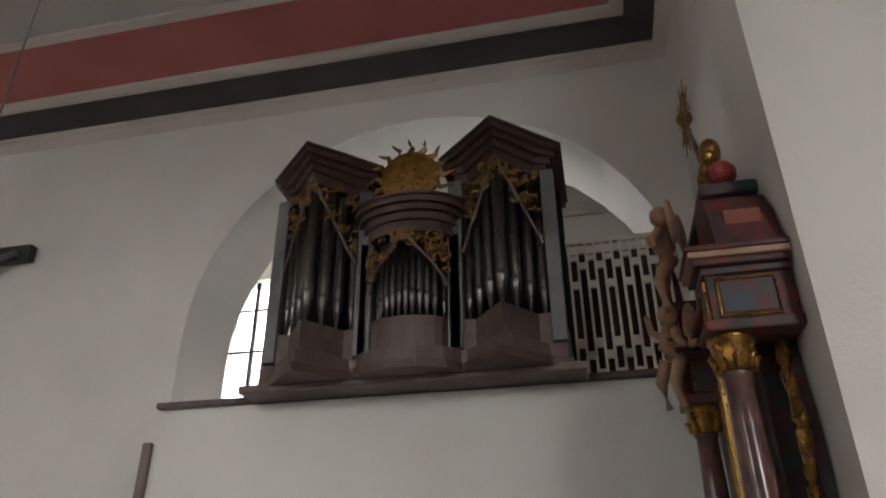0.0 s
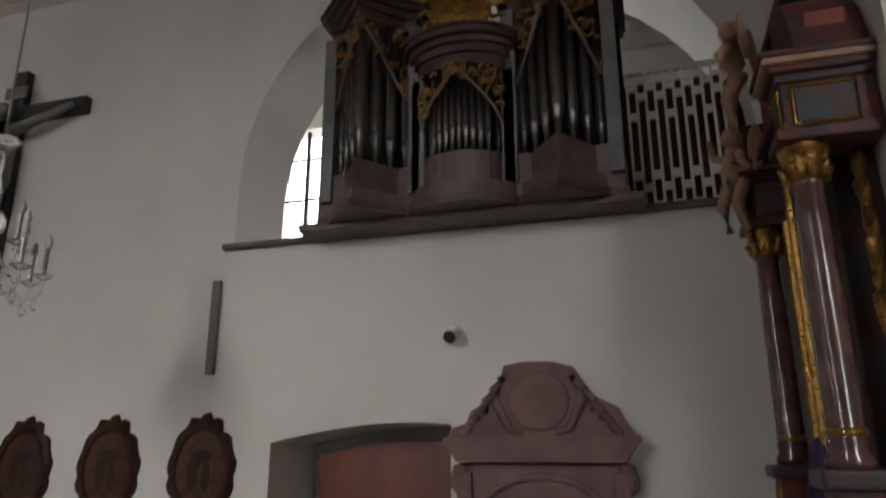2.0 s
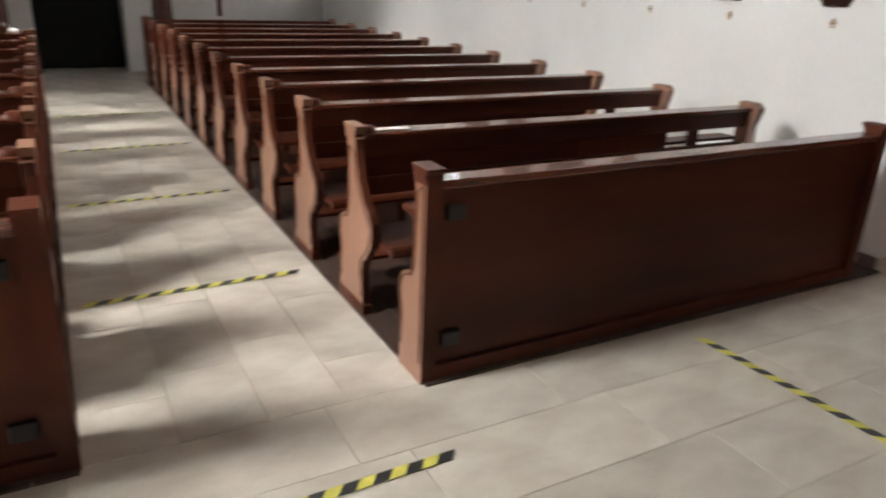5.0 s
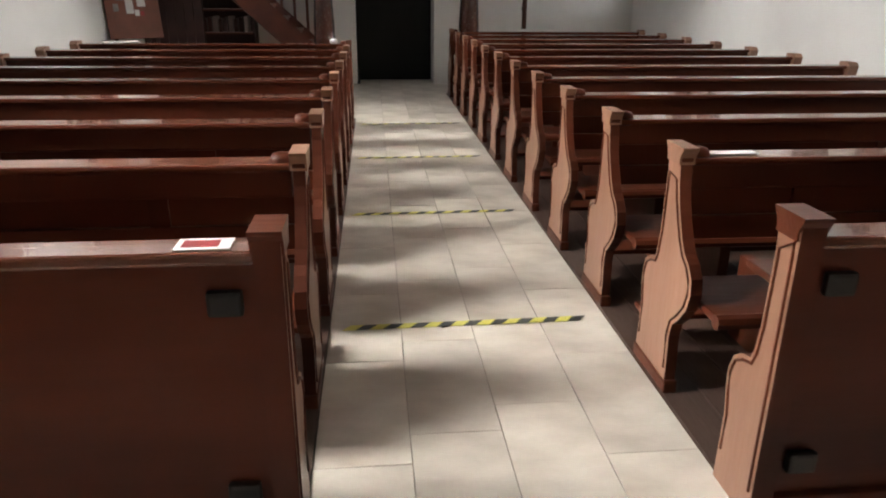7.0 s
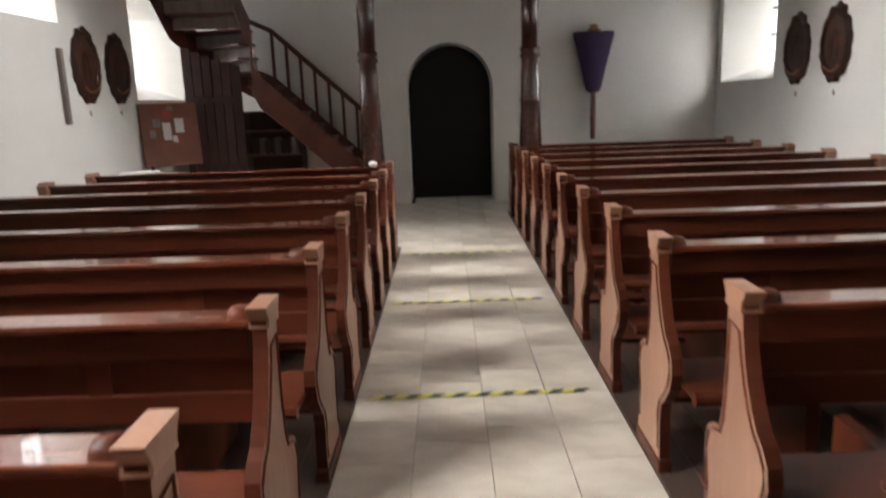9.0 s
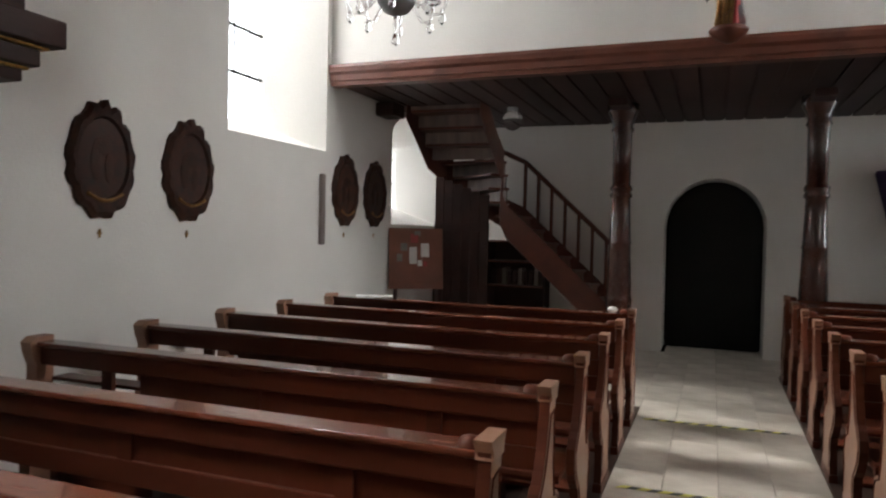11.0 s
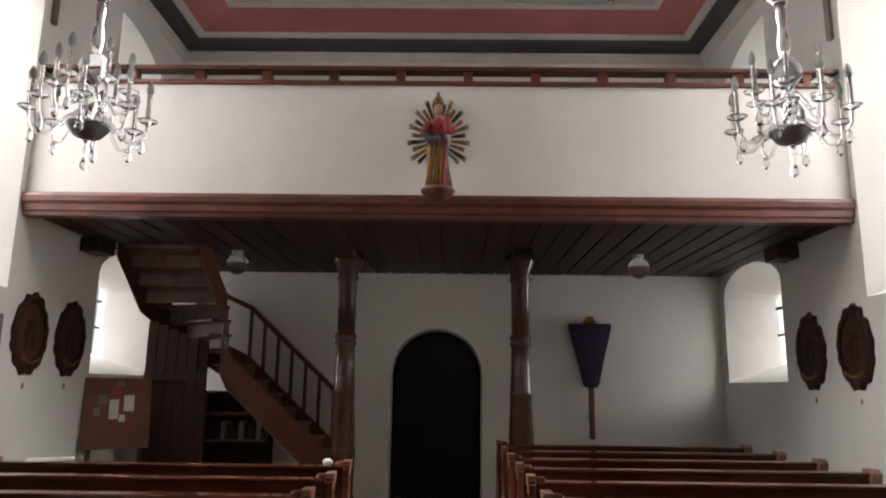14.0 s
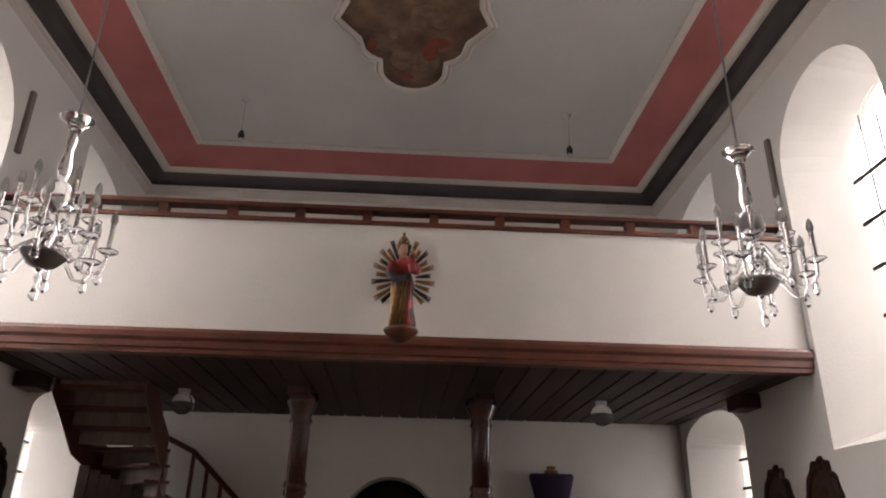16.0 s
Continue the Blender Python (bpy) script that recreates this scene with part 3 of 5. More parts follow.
def front(y0, y1, aisle, label, group):
    """The desk before the first pew: a solid panel with ends."""
    p = empty("front_pew", label, "pew", group)
    part("panel", box(-0.03, 0.02, y0, y1, 0.06, 0.88, 0.004), PEW, p)
    part("rail_cap", box(-0.07, 0.05, y0, y1, 0.88, 0.915, 0.010), PEWTOP, p)
    part("plinth", box(-0.05, 0.045, y0, y1, 0.0, 0.075, 0.006), PEW, p)
    part("book_rest", box(-0.24, -0.03, y0, y1, 0.72, 0.745, 0.005), PEW, p)
    half = [(u if u < 0 else min(u, 0.055), v) for u, v in ENDPTS]
    for y in (y0, y1):
        end = part("end_panel", prism(half, y - 0.035, y + 0.035, bevel=0.005), [PEWEND, PEW], p)
        for f in end.data.polygons:
            f.material_index = 0 if abs(f.normal.y) > 0.5 and abs(y - aisle) < 0.01 else 1
        part("cap", prism([(u if u < 0 else u * 0.8, v) for u, v in CAPPTS], y - 0.042, y + 0.042, bevel=0.006), PEW, end, "flared carved cap")
        if abs(y - aisle) < 0.01:
            o = -1 if aisle == y0 else 1
            part("moulded_bead", tube([(u, y + o * 0.036, v) for u, v in inset(half, 0.018) if 0.03 < v < 0.90], 0.0055, 6), PEW, end)
    s = 1 if aisle == y0 else -1
    for z in (0.16, 0.74):
        part("hook", box(0.02, 0.05, aisle + s * 0.07, aisle + s * 0.16, z, z + 0.07, 0.012), IRON, p, "black iron hook")
    return p


NP = pew(3.13, 5.98, 3.13, "red-brown varnished wooden pew with pale curved end panel", "pews along the aisle")
NP.matrix_world = pose(-4.56, 0, 0.012)
for k in range(2, 12):
    copy_thing(NP, pose(-3.74 - 0.82 * k, 0, 0.012))
SP = pew(-1.20, 1.72, 1.72, "red-brown varnished wooden pew with pale curved end panel", "pews along the aisle")
SP.matrix_world = pose(-4.56, 0, 0.012)
for k in range(2, 9):
    copy_thing(SP, pose(-3.74 - 0.82 * k, 0, 0.012))
f = front(3.12, 6.10, 3.12, "solid red-brown wooden desk front before the first pew", "pew fronts")
f.matrix_world = pose(-3.74, 0, 0)
f = front(-1.30, 1.72, 1.72, "solid red-brown wooden desk front with a taped notice", "pew fronts")
f.matrix_world = pose(-3.74, 0, 0)

# ---- columns of the gallery ----
prof = [(0.19, 0.0), (0.19, 0.30), (0.165, 0.34), (0.17, 0.55), (0.18, 0.80), (0.185, 0.83), (0.175, 0.86), (0.165, 0.90), (0.17, 1.0), (0.15, 1.35), (0.145, 1.50), (0.16, 1.52), (0.145, 1.54), (0.13, 1.9), (0.125, 2.05), (0.15, 2.08), (0.15, 2.11), (0.13, 2.13), (0.15, 2.16), (0.15, 2.19), (0.125, 2.22), (0.125, 2.6), (0.13, 2.84), (0.155, 2.88), (0.13, 2.92), (0.16, 3.0), (0.19, 3.06), (0.21, 3.10), (0.21, 3.19)]
for y in (1.29, 3.40):
    c = empty("gallery_column", "turned dark red-brown wooden column with rings", "column", "gallery columns")
    part("shaft", lathe([(r * 0.88, z) for r, z in prof], 24), COLUMN, c, smooth=False)
    for p in c.children[0].data.polygons:
        p.use_smooth = True
    part("cap_beam", box(-0.5, 0.5, -0.11, 0.11, 3.10, 3.19, 0.02), OAK, c)
    c.matrix_world = pose(-12.86, y, 0.0)

# ---- stair to the gallery ----
st = empty("gallery_staircase", "curved red-brown wooden staircase rising to the gallery", "staircase")
path = []
for i in range(10):
    path.append((-13.75, 1.54 - 0.20 * i, 90))
for i in range(1, 5):
    a = radians(18 * i)
    path.append((-13.33 - 0.42 * math.cos(a), -0.36 - 0.46 * math.sin(a), 90 + 18 * i))
for i in range(1, 5):
    path.append((-13.3 + 0.25 * i, -0.84, 180))
zs = [0.185 * (i + 1) for i in range(len(path))]
for i, ((x, y, a), z) in enumerate(zip(path, zs)):
    if i < 2:
        continue
    m = pose(x, y, z, 0, 0, a)
    bm = box(-0.17, 0.13, -0.46, 0.46, -0.035, 0.0, 0.006)
    bmesh.ops.transform(bm, matrix=m, verts=bm.verts)
    part("tread", bm, STAIR, st)
    bm = box(0.08, 0.10, -0.46, 0.46, -0.185, -0.035)
    bmesh.ops.transform(bm, matrix=m, verts=bm.verts)
    # upper risers get a paler colour for the window light falling on them
    part("riser", bm, PIPEW if i > 10 else STAIR, st)
for off, nm in ((0.49, "inner_string"), (-0.49, "outer_string")):
    bm = bmesh.new()
    prev = None
    for (x, y, a), z in zip(path[2:], zs[2:]):
        c = pose(x, y, z, 0, 0, a) @ Vector((0, off, 0))
        vs = [bm.verts.new(c + Vector(d)) for d in ((0, 0, -0.31), (0, 0, 0.13))]
        if prev:
            bm.faces.new((prev[0], vs[0], vs[1], prev[1]))
        prev = vs
    g = bmesh.ops.extrude_face_region(bm, geom=bm.faces[:])
    bmesh.ops.translate(bm, vec=(0.035, 0.02, 0), verts=[v for v in g["geom"] if isinstance(v, bmesh.types.BMVert)])
    part(nm, bm, STAIR, st)
hand = []
for i, ((x, y, a), z) in enumerate(zip(path[:12], zs)):
    c = pose(x, y, z, 0, 0, a) @ Vector((0, 0.50, 0))
    if i >= 2:
        hand.append((c.x, c.y, c.z + 0.80))
        part("baluster", box(c.x - 0.022, c.x + 0.022, c.y - 0.022, c.y + 0.022, c.z + 0.05, c.z + 0.79), STAIR, st)
part("handrail", tube(hand, 0.035), STAIR, st)
part("newel_post", box(hand[-1][0] - 0.06, hand[-1][0] + 0.06, hand[-1][1] - 0.06, hand[-1][1] + 0.06, 2.05, 3.18, 0.01), OAK, st)
part("foot_post", box(hand[0][0] - 0.05, hand[0][0] + 0.05, hand[0][1] - 0.05, hand[0][1] + 0.05, 0.0, hand[0][2] + 0.03, 0.01), STAIR, st)

for y in (WN + 7.0, WS - 7.0):
    tagged(obj("backdrop", box(-24, 10, y - 0.05, y + 0.05, -0.25, 18), glow("overcast_sky", (0.95, 0.97, 1.0), 6.0)), "bright overcast sky beyond the windows", "sky", kind="structure")

# ---- wall plaques (stations) ----


def plaque():
    p = empty("wall_plaque", "dark carved oval plaque with a sombre painted scene", "plaque", "oval plaques on the walls")
    rnd = random.Random(5)
    n = 44
    pts, inner = [], []
    for i in range(n):
        a = 2 * math.pi * i / n
        s, c = math.sin(a), math.cos(a)
        r = 1 + 0.04 * math.sin(13 * a) + rnd.uniform(-0.025, 0.025)
        if s > 0.55:
            r += 0.05 * math.sin(14 * a)
        w = 0.285 * (1 - 0.10 * s - 0.16 * max(0, -s) ** 2)
        pts.append((w * c * r, 0.40 * s * r))
        inner.append((0.205 * c * (1 - 0.06 * s), 0.27 * s + 0.01))
    bm = bmesh.new()
    loops = []
    for q, d, k in ((pts, 0.0, 1), (pts, 0.03, 1), (pts, 0.055, 0.9), (inner, 0.05, 1.06), (inner, 0.03, 1)):
        loops.append([bm.verts.new((u * k, -d, v * k)) for u, v in q])
    for a, b in zip(loops, loops[1:]):
        for i in range(n):
            bm.faces.new((a[i], a[(i + 1) % n], b[(i + 1) % n], b[i]))
    bm.faces.new(loops[0])
    part("carved_frame", bm, PLAQUEF, p)
    part("painted_panel", prism(inner, -0.031, -0.027), PAINTING, p)
    bm = bmesh.new()
    for u, v, w, h in ((-0.06, -0.02, 0.05, 0.13), (0.05, -0.05, 0.04, 0.11), (0.0, 0.09, 0.09, 0.06)):
        ball((u, -0.032, v), 1, bm, 10, (w, 0.006, h))
    part("painted_scene", bm, PLAQUEF, p, "dim painted forms")
    part("gilt_scroll", tube([(-0.15 + 0.03 * i, -0.055, -0.23 - 0.05 * math.sin(math.pi * i / 10)) for i in range(11)], 0.013), OLDGOLD, p, "gilt scroll")
    part("wall_cross", box(-0.008, 0.008, -0.008, 0.0, -0.535, -0.475, bm=box(-0.02, 0.02, -0.008, 0.0, -0.51, -0.498)), GOLD, p, "small gilt cross below the frame")
    return p


PL = plaque()
PL.matrix_world = pose(-4.37, WN, 2.0)
for x in (-5.21, -6.05, -6.94, -7.84, -8.74, -11.05, -11.88):
    copy_thing(PL, pose(x, WN, 2.0))
for x in (-7.79, -8.65, -11.22, -11.97):
    copy_thing(PL, pose(x, WS, 2.05, 0, 0, 180))

# ---- strips, spotlight and cross on the walls ----
for x, y, z0, z1, d in ((-4.36, WN, 2.70, 3.45, -1), (-10.93, WN, 5.08, 5.79, -1), (-10.70, WS, 1.44, 2.20, 1), (-10.95, WS, 5.21, 5.95, 1)):
    tagged(obj("wall_strip", box(x - 0.035, x + 0.035, y, y + 0.05 * d, z0, z1, 0.015), PIPEW), "weathered grey-brown wooden strip fixed to the wall", "strip", "wooden wall strips")
sp = empty("spotlight", "small white wall spotlight with a dark lens", "lamp", m=pose(-2.38, WN, 2.90))
part("base", lathe([(0.03, 0), (0.03, 0.02), (0.012, 0.03), (0.012, 0.07)], 12, m=pose(-0.02, 0, 0.03, 90)), WAX, sp)
part("head", lathe([(0.025, -0.02), (0.05, 0.0), (0.055, 0.08), (0.05, 0.085)], 14, m=pose(0.0, -0.07, 0.02, 115, 0, -10)), WAX, sp)
part("lens", lathe([(0.046, 0.0), (0.046, 0.006)], 14, m=pose(0.0, -0.07, 0.02, 115, 0, -10) @ pose(0, 0, 0.086)), BLACK, sp, "dark lens")

cr = empty("crucifix", "large dark wooden crucifix with a grey carved figure", "crucifix", m=pose(-6.72, WN, 0))
part("upright", box(-0.075, 0.075, -0.09, -0.005, 3.65, 5.70, 0.01), BLACK, cr)
part("cross_beam", box(-0.82, 0.82, -0.092, -0.007, 5.16, 5.32, 0.01), BLACK, cr)
part("title_board", box(-0.13, 0.13, -0.12, -0.093, 5.40, 5.52, 0.01), STONE, cr)
bm = bmesh.new()
for s in (-1, 1):
    tube([(0.10 * s, -0.16, 5.02), (0.4 * s, -0.17, 5.09), (0.72 * s, -0.13, 5.22)], [0.055, 0.045, 0.03], 8, bm)
    tube([(0.06 * s, -0.15, 4.55), (0.07 * s, -0.2, 4.25), (0.02 * s, -0.14, 3.85)], [0.075, 0.06, 0.04], 8, bm)
tube([(0, -0.15, 5.08), (0, -0.17, 4.85), (0, -0.15, 4.5)], [0.12, 0.13, 0.10], 10, bm)
ball((0.0, -0.2, 5.22), 0.085, bm)
corpus = tagged(obj("carved_figure", bm, SKIN, smooth=True), "grey carved figure hanging on a dark cross", "sculpture")
corpus.matrix_world = pose(-6.72, WN, 0)

# ---- red sandstone epitaph ----
ep = empty("epitaph", "weathered red sandstone wall monument with a carved relief", "monument", m=pose(-1.80, WN, 0))
part("slab", box(-0.56, 0.56, -0.16, 0.0, 0.55, 2.10, 0.01), SAND, ep)
part("plinth", box(-0.66, 0.66, -0.24, 0.0, 0.0, 0.62, 0.015), SAND, ep)
part("step_moulding", box(-0.62, 0.62, -0.20, 0.0, 0.62, 0.70, 0.02), SAND, ep)
for s in (-1, 1):
    part("pilaster", box(s * 0.56, s * 0.46, -0.22, -0.155, 0.70, 2.04, 0.012), SAND, ep)
    part("pilaster_roll", tube([(s * 0.50, -0.215, 0.72), (s * 0.50, -0.215, 1.95)], 0.022), SAND, ep)
    part("console", lathe([(0.03, -0.09), (0.07, -0.05), (0.075, 0.02), (0.05, 0.10)], 12, (s * 0.545, -0.14, 1.99)), SAND, ep)
part("cornice", prism([(-0.65, 2.24), (-0.59, 2.17), (-0.55, 2.11), (0.55, 2.11), (0.59, 2.17), (0.65, 2.24), (0.64, 2.27), (-0.64, 2.27)], -0.28, 0.0, bevel=0.01), SAND, ep)
out = [(-0.64, 2.25), (-0.60, 2.33), (-0.50, 2.36), (-0.46, 2.45), (-0.36, 2.47), (-0.31, 2.60), (-0.25, 2.66), (-0.23, 2.74), (-0.10, 2.765), (0.10, 2.76), (0.24, 2.72), (0.30, 2.62), (0.38, 2.52), (0.52, 2.45), (0.56, 2.36), (0.64, 2.25)]
part("gable", prism(out, -0.18, 0.0, bevel=0.012), SAND, ep)
bm = ball((0, -0.18, 2.50), 1, None, 16, (0.21, 0.05, 0.20))
part("cartouche", bm, SAND, ep, smooth=True)
bm = bmesh.new()
for s in (-1, 1):
    for k in range(5):
        tube([(s * (0.25 + 0.055 * k), -0.19, 2.62 - 0.07 * k), (s * (0.31 + 0.055 * k), -0.21, 2.58 - 0.075 * k), (s * (0.29 + 0.06 * k), -0.2, 2.48 - 0.05 * k)], [0.03, 0.025, 0.015], 6, bm)
    tube([(s * 0.24, -0.2, 2.66), (s * 0.29, -0.21, 2.5), (s * 0.2, -0.2, 2.32), (s * 0.1, -0.2, 2.29)], [0.03, 0.035, 0.03, 0.015], 8, bm)
part("scroll_leaves", bm, SAND, ep, smooth=True)
arc = [(0.42 * math.cos(math.pi * (1 - i / 16)), -0.175, 1.74 + 0.28 * math.sin(math.pi * (1 - i / 16))) for i in range(17)]
part("arch_moulding", tube([(-0.42, -0.175, 0.78)] + arc + [(0.42, -0.175, 1.1)], 0.026), SAND, ep)
bm = bmesh.new()
ball((-0.05, -0.19, 1.70), 0.095, bm, 16, (0.95, 0.7, 1.15))
ball((-0.09, -0.165, 1.70), 0.11, bm, 14, (1.0, 0.5, 1.2))
ball((-0.02, -0.215, 1.66), 0.06, bm, 12, (0.7, 0.6, 1.1))
tube([(-0.09, -0.165, 1.60), (-0.12, -0.175, 1.45), (-0.11, -0.175, 1.28), (-0.11, -0.17, 1.08), (-0.12, -0.165, 0.92)], [0.13, 0.165, 0.14, 0.17, 0.20], 16, bm)
for k in range(7):
    x = -0.27 + 0.05 * k
    tube([(x * 0.75 - 0.05, -0.262 + 0.25 * abs(x + 0.11), 1.30), (x - 0.02, -0.288 + 0.25 * abs(x + 0.11), 1.10), (x * 1.05 - 0.03, -0.305 + 0.25 * abs(x + 0.11), 0.93)], [0.008, 0.016, 0.022], 6, bm)
tube([(-0.20, -0.21, 1.50), (-0.22, -0.29, 1.36), (-0.08, -0.31, 1.36), (0.10, -0.27, 1.47), (0.16, -0.24, 1.52)], [0.07, 0.065, 0.055, 0.045, 0.03], 10, bm)
tube([(0.03, -0.20, 1.50), (0.10, -0.26, 1.42), (0.16, -0.24, 1.52)], [0.06, 0.05, 0.03], 10, bm)
tube([(-0.02, -0.17, 0.94), (-0.01, -0.18, 0.78)], [0.055, 0.045], 8, bm)
tube([(0.08, -0.17, 1.10), (0.10, -0.175, 0.92), (0.09, -0.17, 0.78)], [0.06, 0.055, 0.045], 8, bm)
ball((0.25, -0.16, 1.74), 0.065, bm, 12, (1, 0.6, 1.1))
tube([(0.24, -0.155, 1.66), (0.28, -0.16, 1.54), (0.24, -0.155, 1.40)], [0.07, 0.09, 0.06], 10, bm)
tube([(0.18, -0.16, 1.55), (0.26, -0.19, 1.50), (0.34, -0.17, 1.60)], [0.03, 0.035, 0.02], 8, bm)
ball((0.27, -0.17, 1.05), 0.12, bm, 14, (1.05, 0.45, 1.0))
ball((0.17, -0.18, 0.92), 0.075, bm, 12, (1.1, 0.6, 0.9))
tube([(0.12, -0.19, 0.86), (0.26, -0.23, 0.92), (0.39, -0.21, 0.98)], [0.035, 0.04, 0.02], 8, bm)
tube([(0.26, -0.2, 0.84), (0.34, -0.21, 0.80), (0.39, -0.2, 0.87), (0.34, -0.2, 0.91)], 0.02, 8, bm)
tube([(-0.36, -0.19, 0.80), (-0.34, -0.2, 0.75), (-0.10, -0.2, 0.75), (-0.08, -0.19, 0.80)], 0.022, 8, bm)
part("relief_figure", bm, SAND, ep, smooth=True)
ep.scale = (0.975, 0.75, 0.975)

# ---- Easter garden in a green-draped box ----
gb = empty("garden_box", "green cloth-draped box with a dark soil garden", "planter")
part("box", box(-2.06, -1.32, 4.66, 6.10, 0.05, 0.62, 0.01), OAK, gb)
cl = bmesh.new()
n = 40
loop = [(-2.09 + 0.80 * i / 10, 4.62) for i in range(10)] + [(-1.29, 4.62 + 1.48 * i / 10) for i in range(11)]
loop = [(-2.09, 6.10 - 1.48 * i / 10) for i in range(10)] + loop
rows = []
for k in range(7):
    z = 0.725 - 0.675 * k / 6
    rows.append([cl.verts.new((x + (0.012 + 0.014 * k / 6) * math.sin(i * 1.9 + k * 0.3) + (-0.02 if x < -2.05 else 0), y - 0.03 * (k / 6) * (1 if y < 4.63 else 0) + 0.014 * k / 6 * math.sin(i * 2.3), z + (0.003 * math.sin(i * 1.3) if k == 0 else 0))) for i, (x, y) in enumerate(loop)])
for a, b in zip(rows, rows[1:]):
    for i in range(len(loop) - 1):
        cl.faces.new((a[i], a[i + 1], b[i + 1], b[i]))
bmesh.ops.solidify(cl, geom=cl.faces[:], thickness=0.012)
part("cloth", cl, GREEN, gb, "green cloth drape", smooth=True)
soil = bmesh.new()
bmesh.ops.create_grid(soil, x_segments=24, y_segments=36, size=1, matrix=pose(-1.69, 5.37, 0.665) @ Matrix.Diagonal((0.37, 0.72, 1, 1)))
for v in soil.verts:
    v.co.z += 0.03 * noise.noise(v.co * 9) + 0.05 * max(0, (v.co.y - 5.3))
part("soil", soil, SOIL, gb, "dark loose soil", smooth=True)
part("back_board", box(-1.34, -1.30, 4.7, 6.08, 0.6, 0.86, 0.006), OAK, gb)
ar = tagged(obj("toy_ruin_arch", prism([(-0.11, 0), (-0.11, 0.17), (-0.09, 0.22), (-0.05, 0.22), (-0.045, 0.20), (0.045, 0.20), (0.05, 0.22), (0.10, 0.22), (0.11, 0.17), (0.11, 0), (0.055, 0), (0.055, 0.10), (0.03, 0.14), (-0.03, 0.14), (-0.055, 0.10), (-0.055, 0)], -0.025, 0.025, bevel=0.006), STONE), "small grey model arch standing in the soil", "model arch")
ar.matrix_world = pose(-1.90, 5.88, 0.69)
tagged(obj("pebble_path", tube([(-1.87, 5.82, 0.715), (-1.90, 5.74, 0.705), (-1.86, 5.68, 0.70), (-1.83, 5.62, 0.69), (-1.77, 5.61, 0.685), (-1.73, 5.64, 0.685)], [0.010, 0.014, 0.018, 0.016, 0.018, 0.012], 7), PALE), "winding strip of pale pebbles leading to the model arch", "pebbles")
tagged(obj("pale_chain", tube([(-1.93 + 0.028 * i, 5.44 - 0.07 * math.sin(math.pi * i / 10), 0.685 + 0.004 * math.sin(i * 5)) for i in range(11)], 0.013), PALE), "curved string of pale pebbles on the soil", "pebbles")
for x, y, z, w, d, h, a in ((-1.50, 4.93, 0.68, 0.25, 0.22, 0.10, 8), (-2.00, 4.82, 0.68, 0.10, 0.08, 0.04, 30), (-1.93, 5.10, 0.68, 0.09, 0.10, 0.03, -20)):
    s = tagged(obj("garden_stone", box(-w / 2, w / 2, -d / 2, d / 2, -0.01, h, 0.01), STONE), "rough grey stone lying on the soil", "stone", "stones in the garden")
    s.matrix_world = pose(x, y, z, 3, 4, a)
pl = empty("fern_plant", "small green feathery plant in the model garden", "plant", m=pose(-1.50, 5.80, 0.68))
part("pot", lathe([(0.045, 0), (0.06, 0.08), (0.055, 0.085)], 12), TAN, pl)
rnd = random.Random(3)
bm = bmesh.new()
for k in range(60):
    a, l, t = rnd.uniform(0, 6.28), rnd.uniform(0.22, 0.42), rnd.uniform(0.10, 0.40)
    ps = [Vector((math.cos(a) * t * l * q, math.sin(a) * t * l * q, 0.07 + l * q * (1 - 0.2 * q))) for q in (0, 0.35, 0.7, 1)]
    for p0, p1 in zip(ps, ps[1:]):
        for s in (-1, 1):
            side = Vector((-math.sin(a), math.cos(a), 0.2)) * 0.022 * s
            bm.faces.new([bm.verts.new(q) for q in (p0, p0 * 0.5 + p1 * 0.5 + side, p1)])
part("fronds", bm, LEAF, pl)
for x, y, z in ((-1.94, 4.42, 0.0), (-1.78, 4.46, 0.0), (-1.90, 4.43, 0.09)):
    s = tagged(obj("stone_block", box(-0.14, 0.14, -0.09, 0.09, 0, 0.085, 0.012), PALE), "pale rough stone block on the floor", "stone", "blocks by the green box")
    s.matrix_world = pose(x, y, z, 0, 0, -20)

# ---- votive candle stand ----
vs = empty("candle_stand", "thin metal stand with a black tray and a shelf of leaflets", "stand")
part("tray", box(-2.73, -2.48, 5.14, 5.96, 0.80, 0.835, 0.008), IRON, vs)
for k in range(7):
    part("tray_slat", box(-2.71, -2.50, 5.18 + 0.115 * k, 5.20 + 0.115 * k, 0.836, 0.845), OAK, vs)
part("shelf", box(-2.74, -2.46, 5.22, 5.98, 0.495, 0.512, 0.004), IRON, vs)
for sx in (-1, 1):
    for y, dy in ((5.17, -0.06), (5.93, 0.03)):
        part("leg", tube([(-2.605 + sx * 0.11, y, 0.80), (-2.605 + sx * 0.19, y + dy, 0.0)], 0.011), STEEL, vs)
cd = empty("votive_candle", "lit white candle on the black tray", "candle", m=pose(-2.57, 5.62, 0.845))
part("wax", lathe([(0.022, 0), (0.022, 0.15), (0.018, 0.155)], 14), WAX, cd)
part("flame", lathe([(0.004, 0.158), (0.011, 0.172), (0.008, 0.19), (0.001, 0.212)], 12), FLAME, cd, "small orange flame")
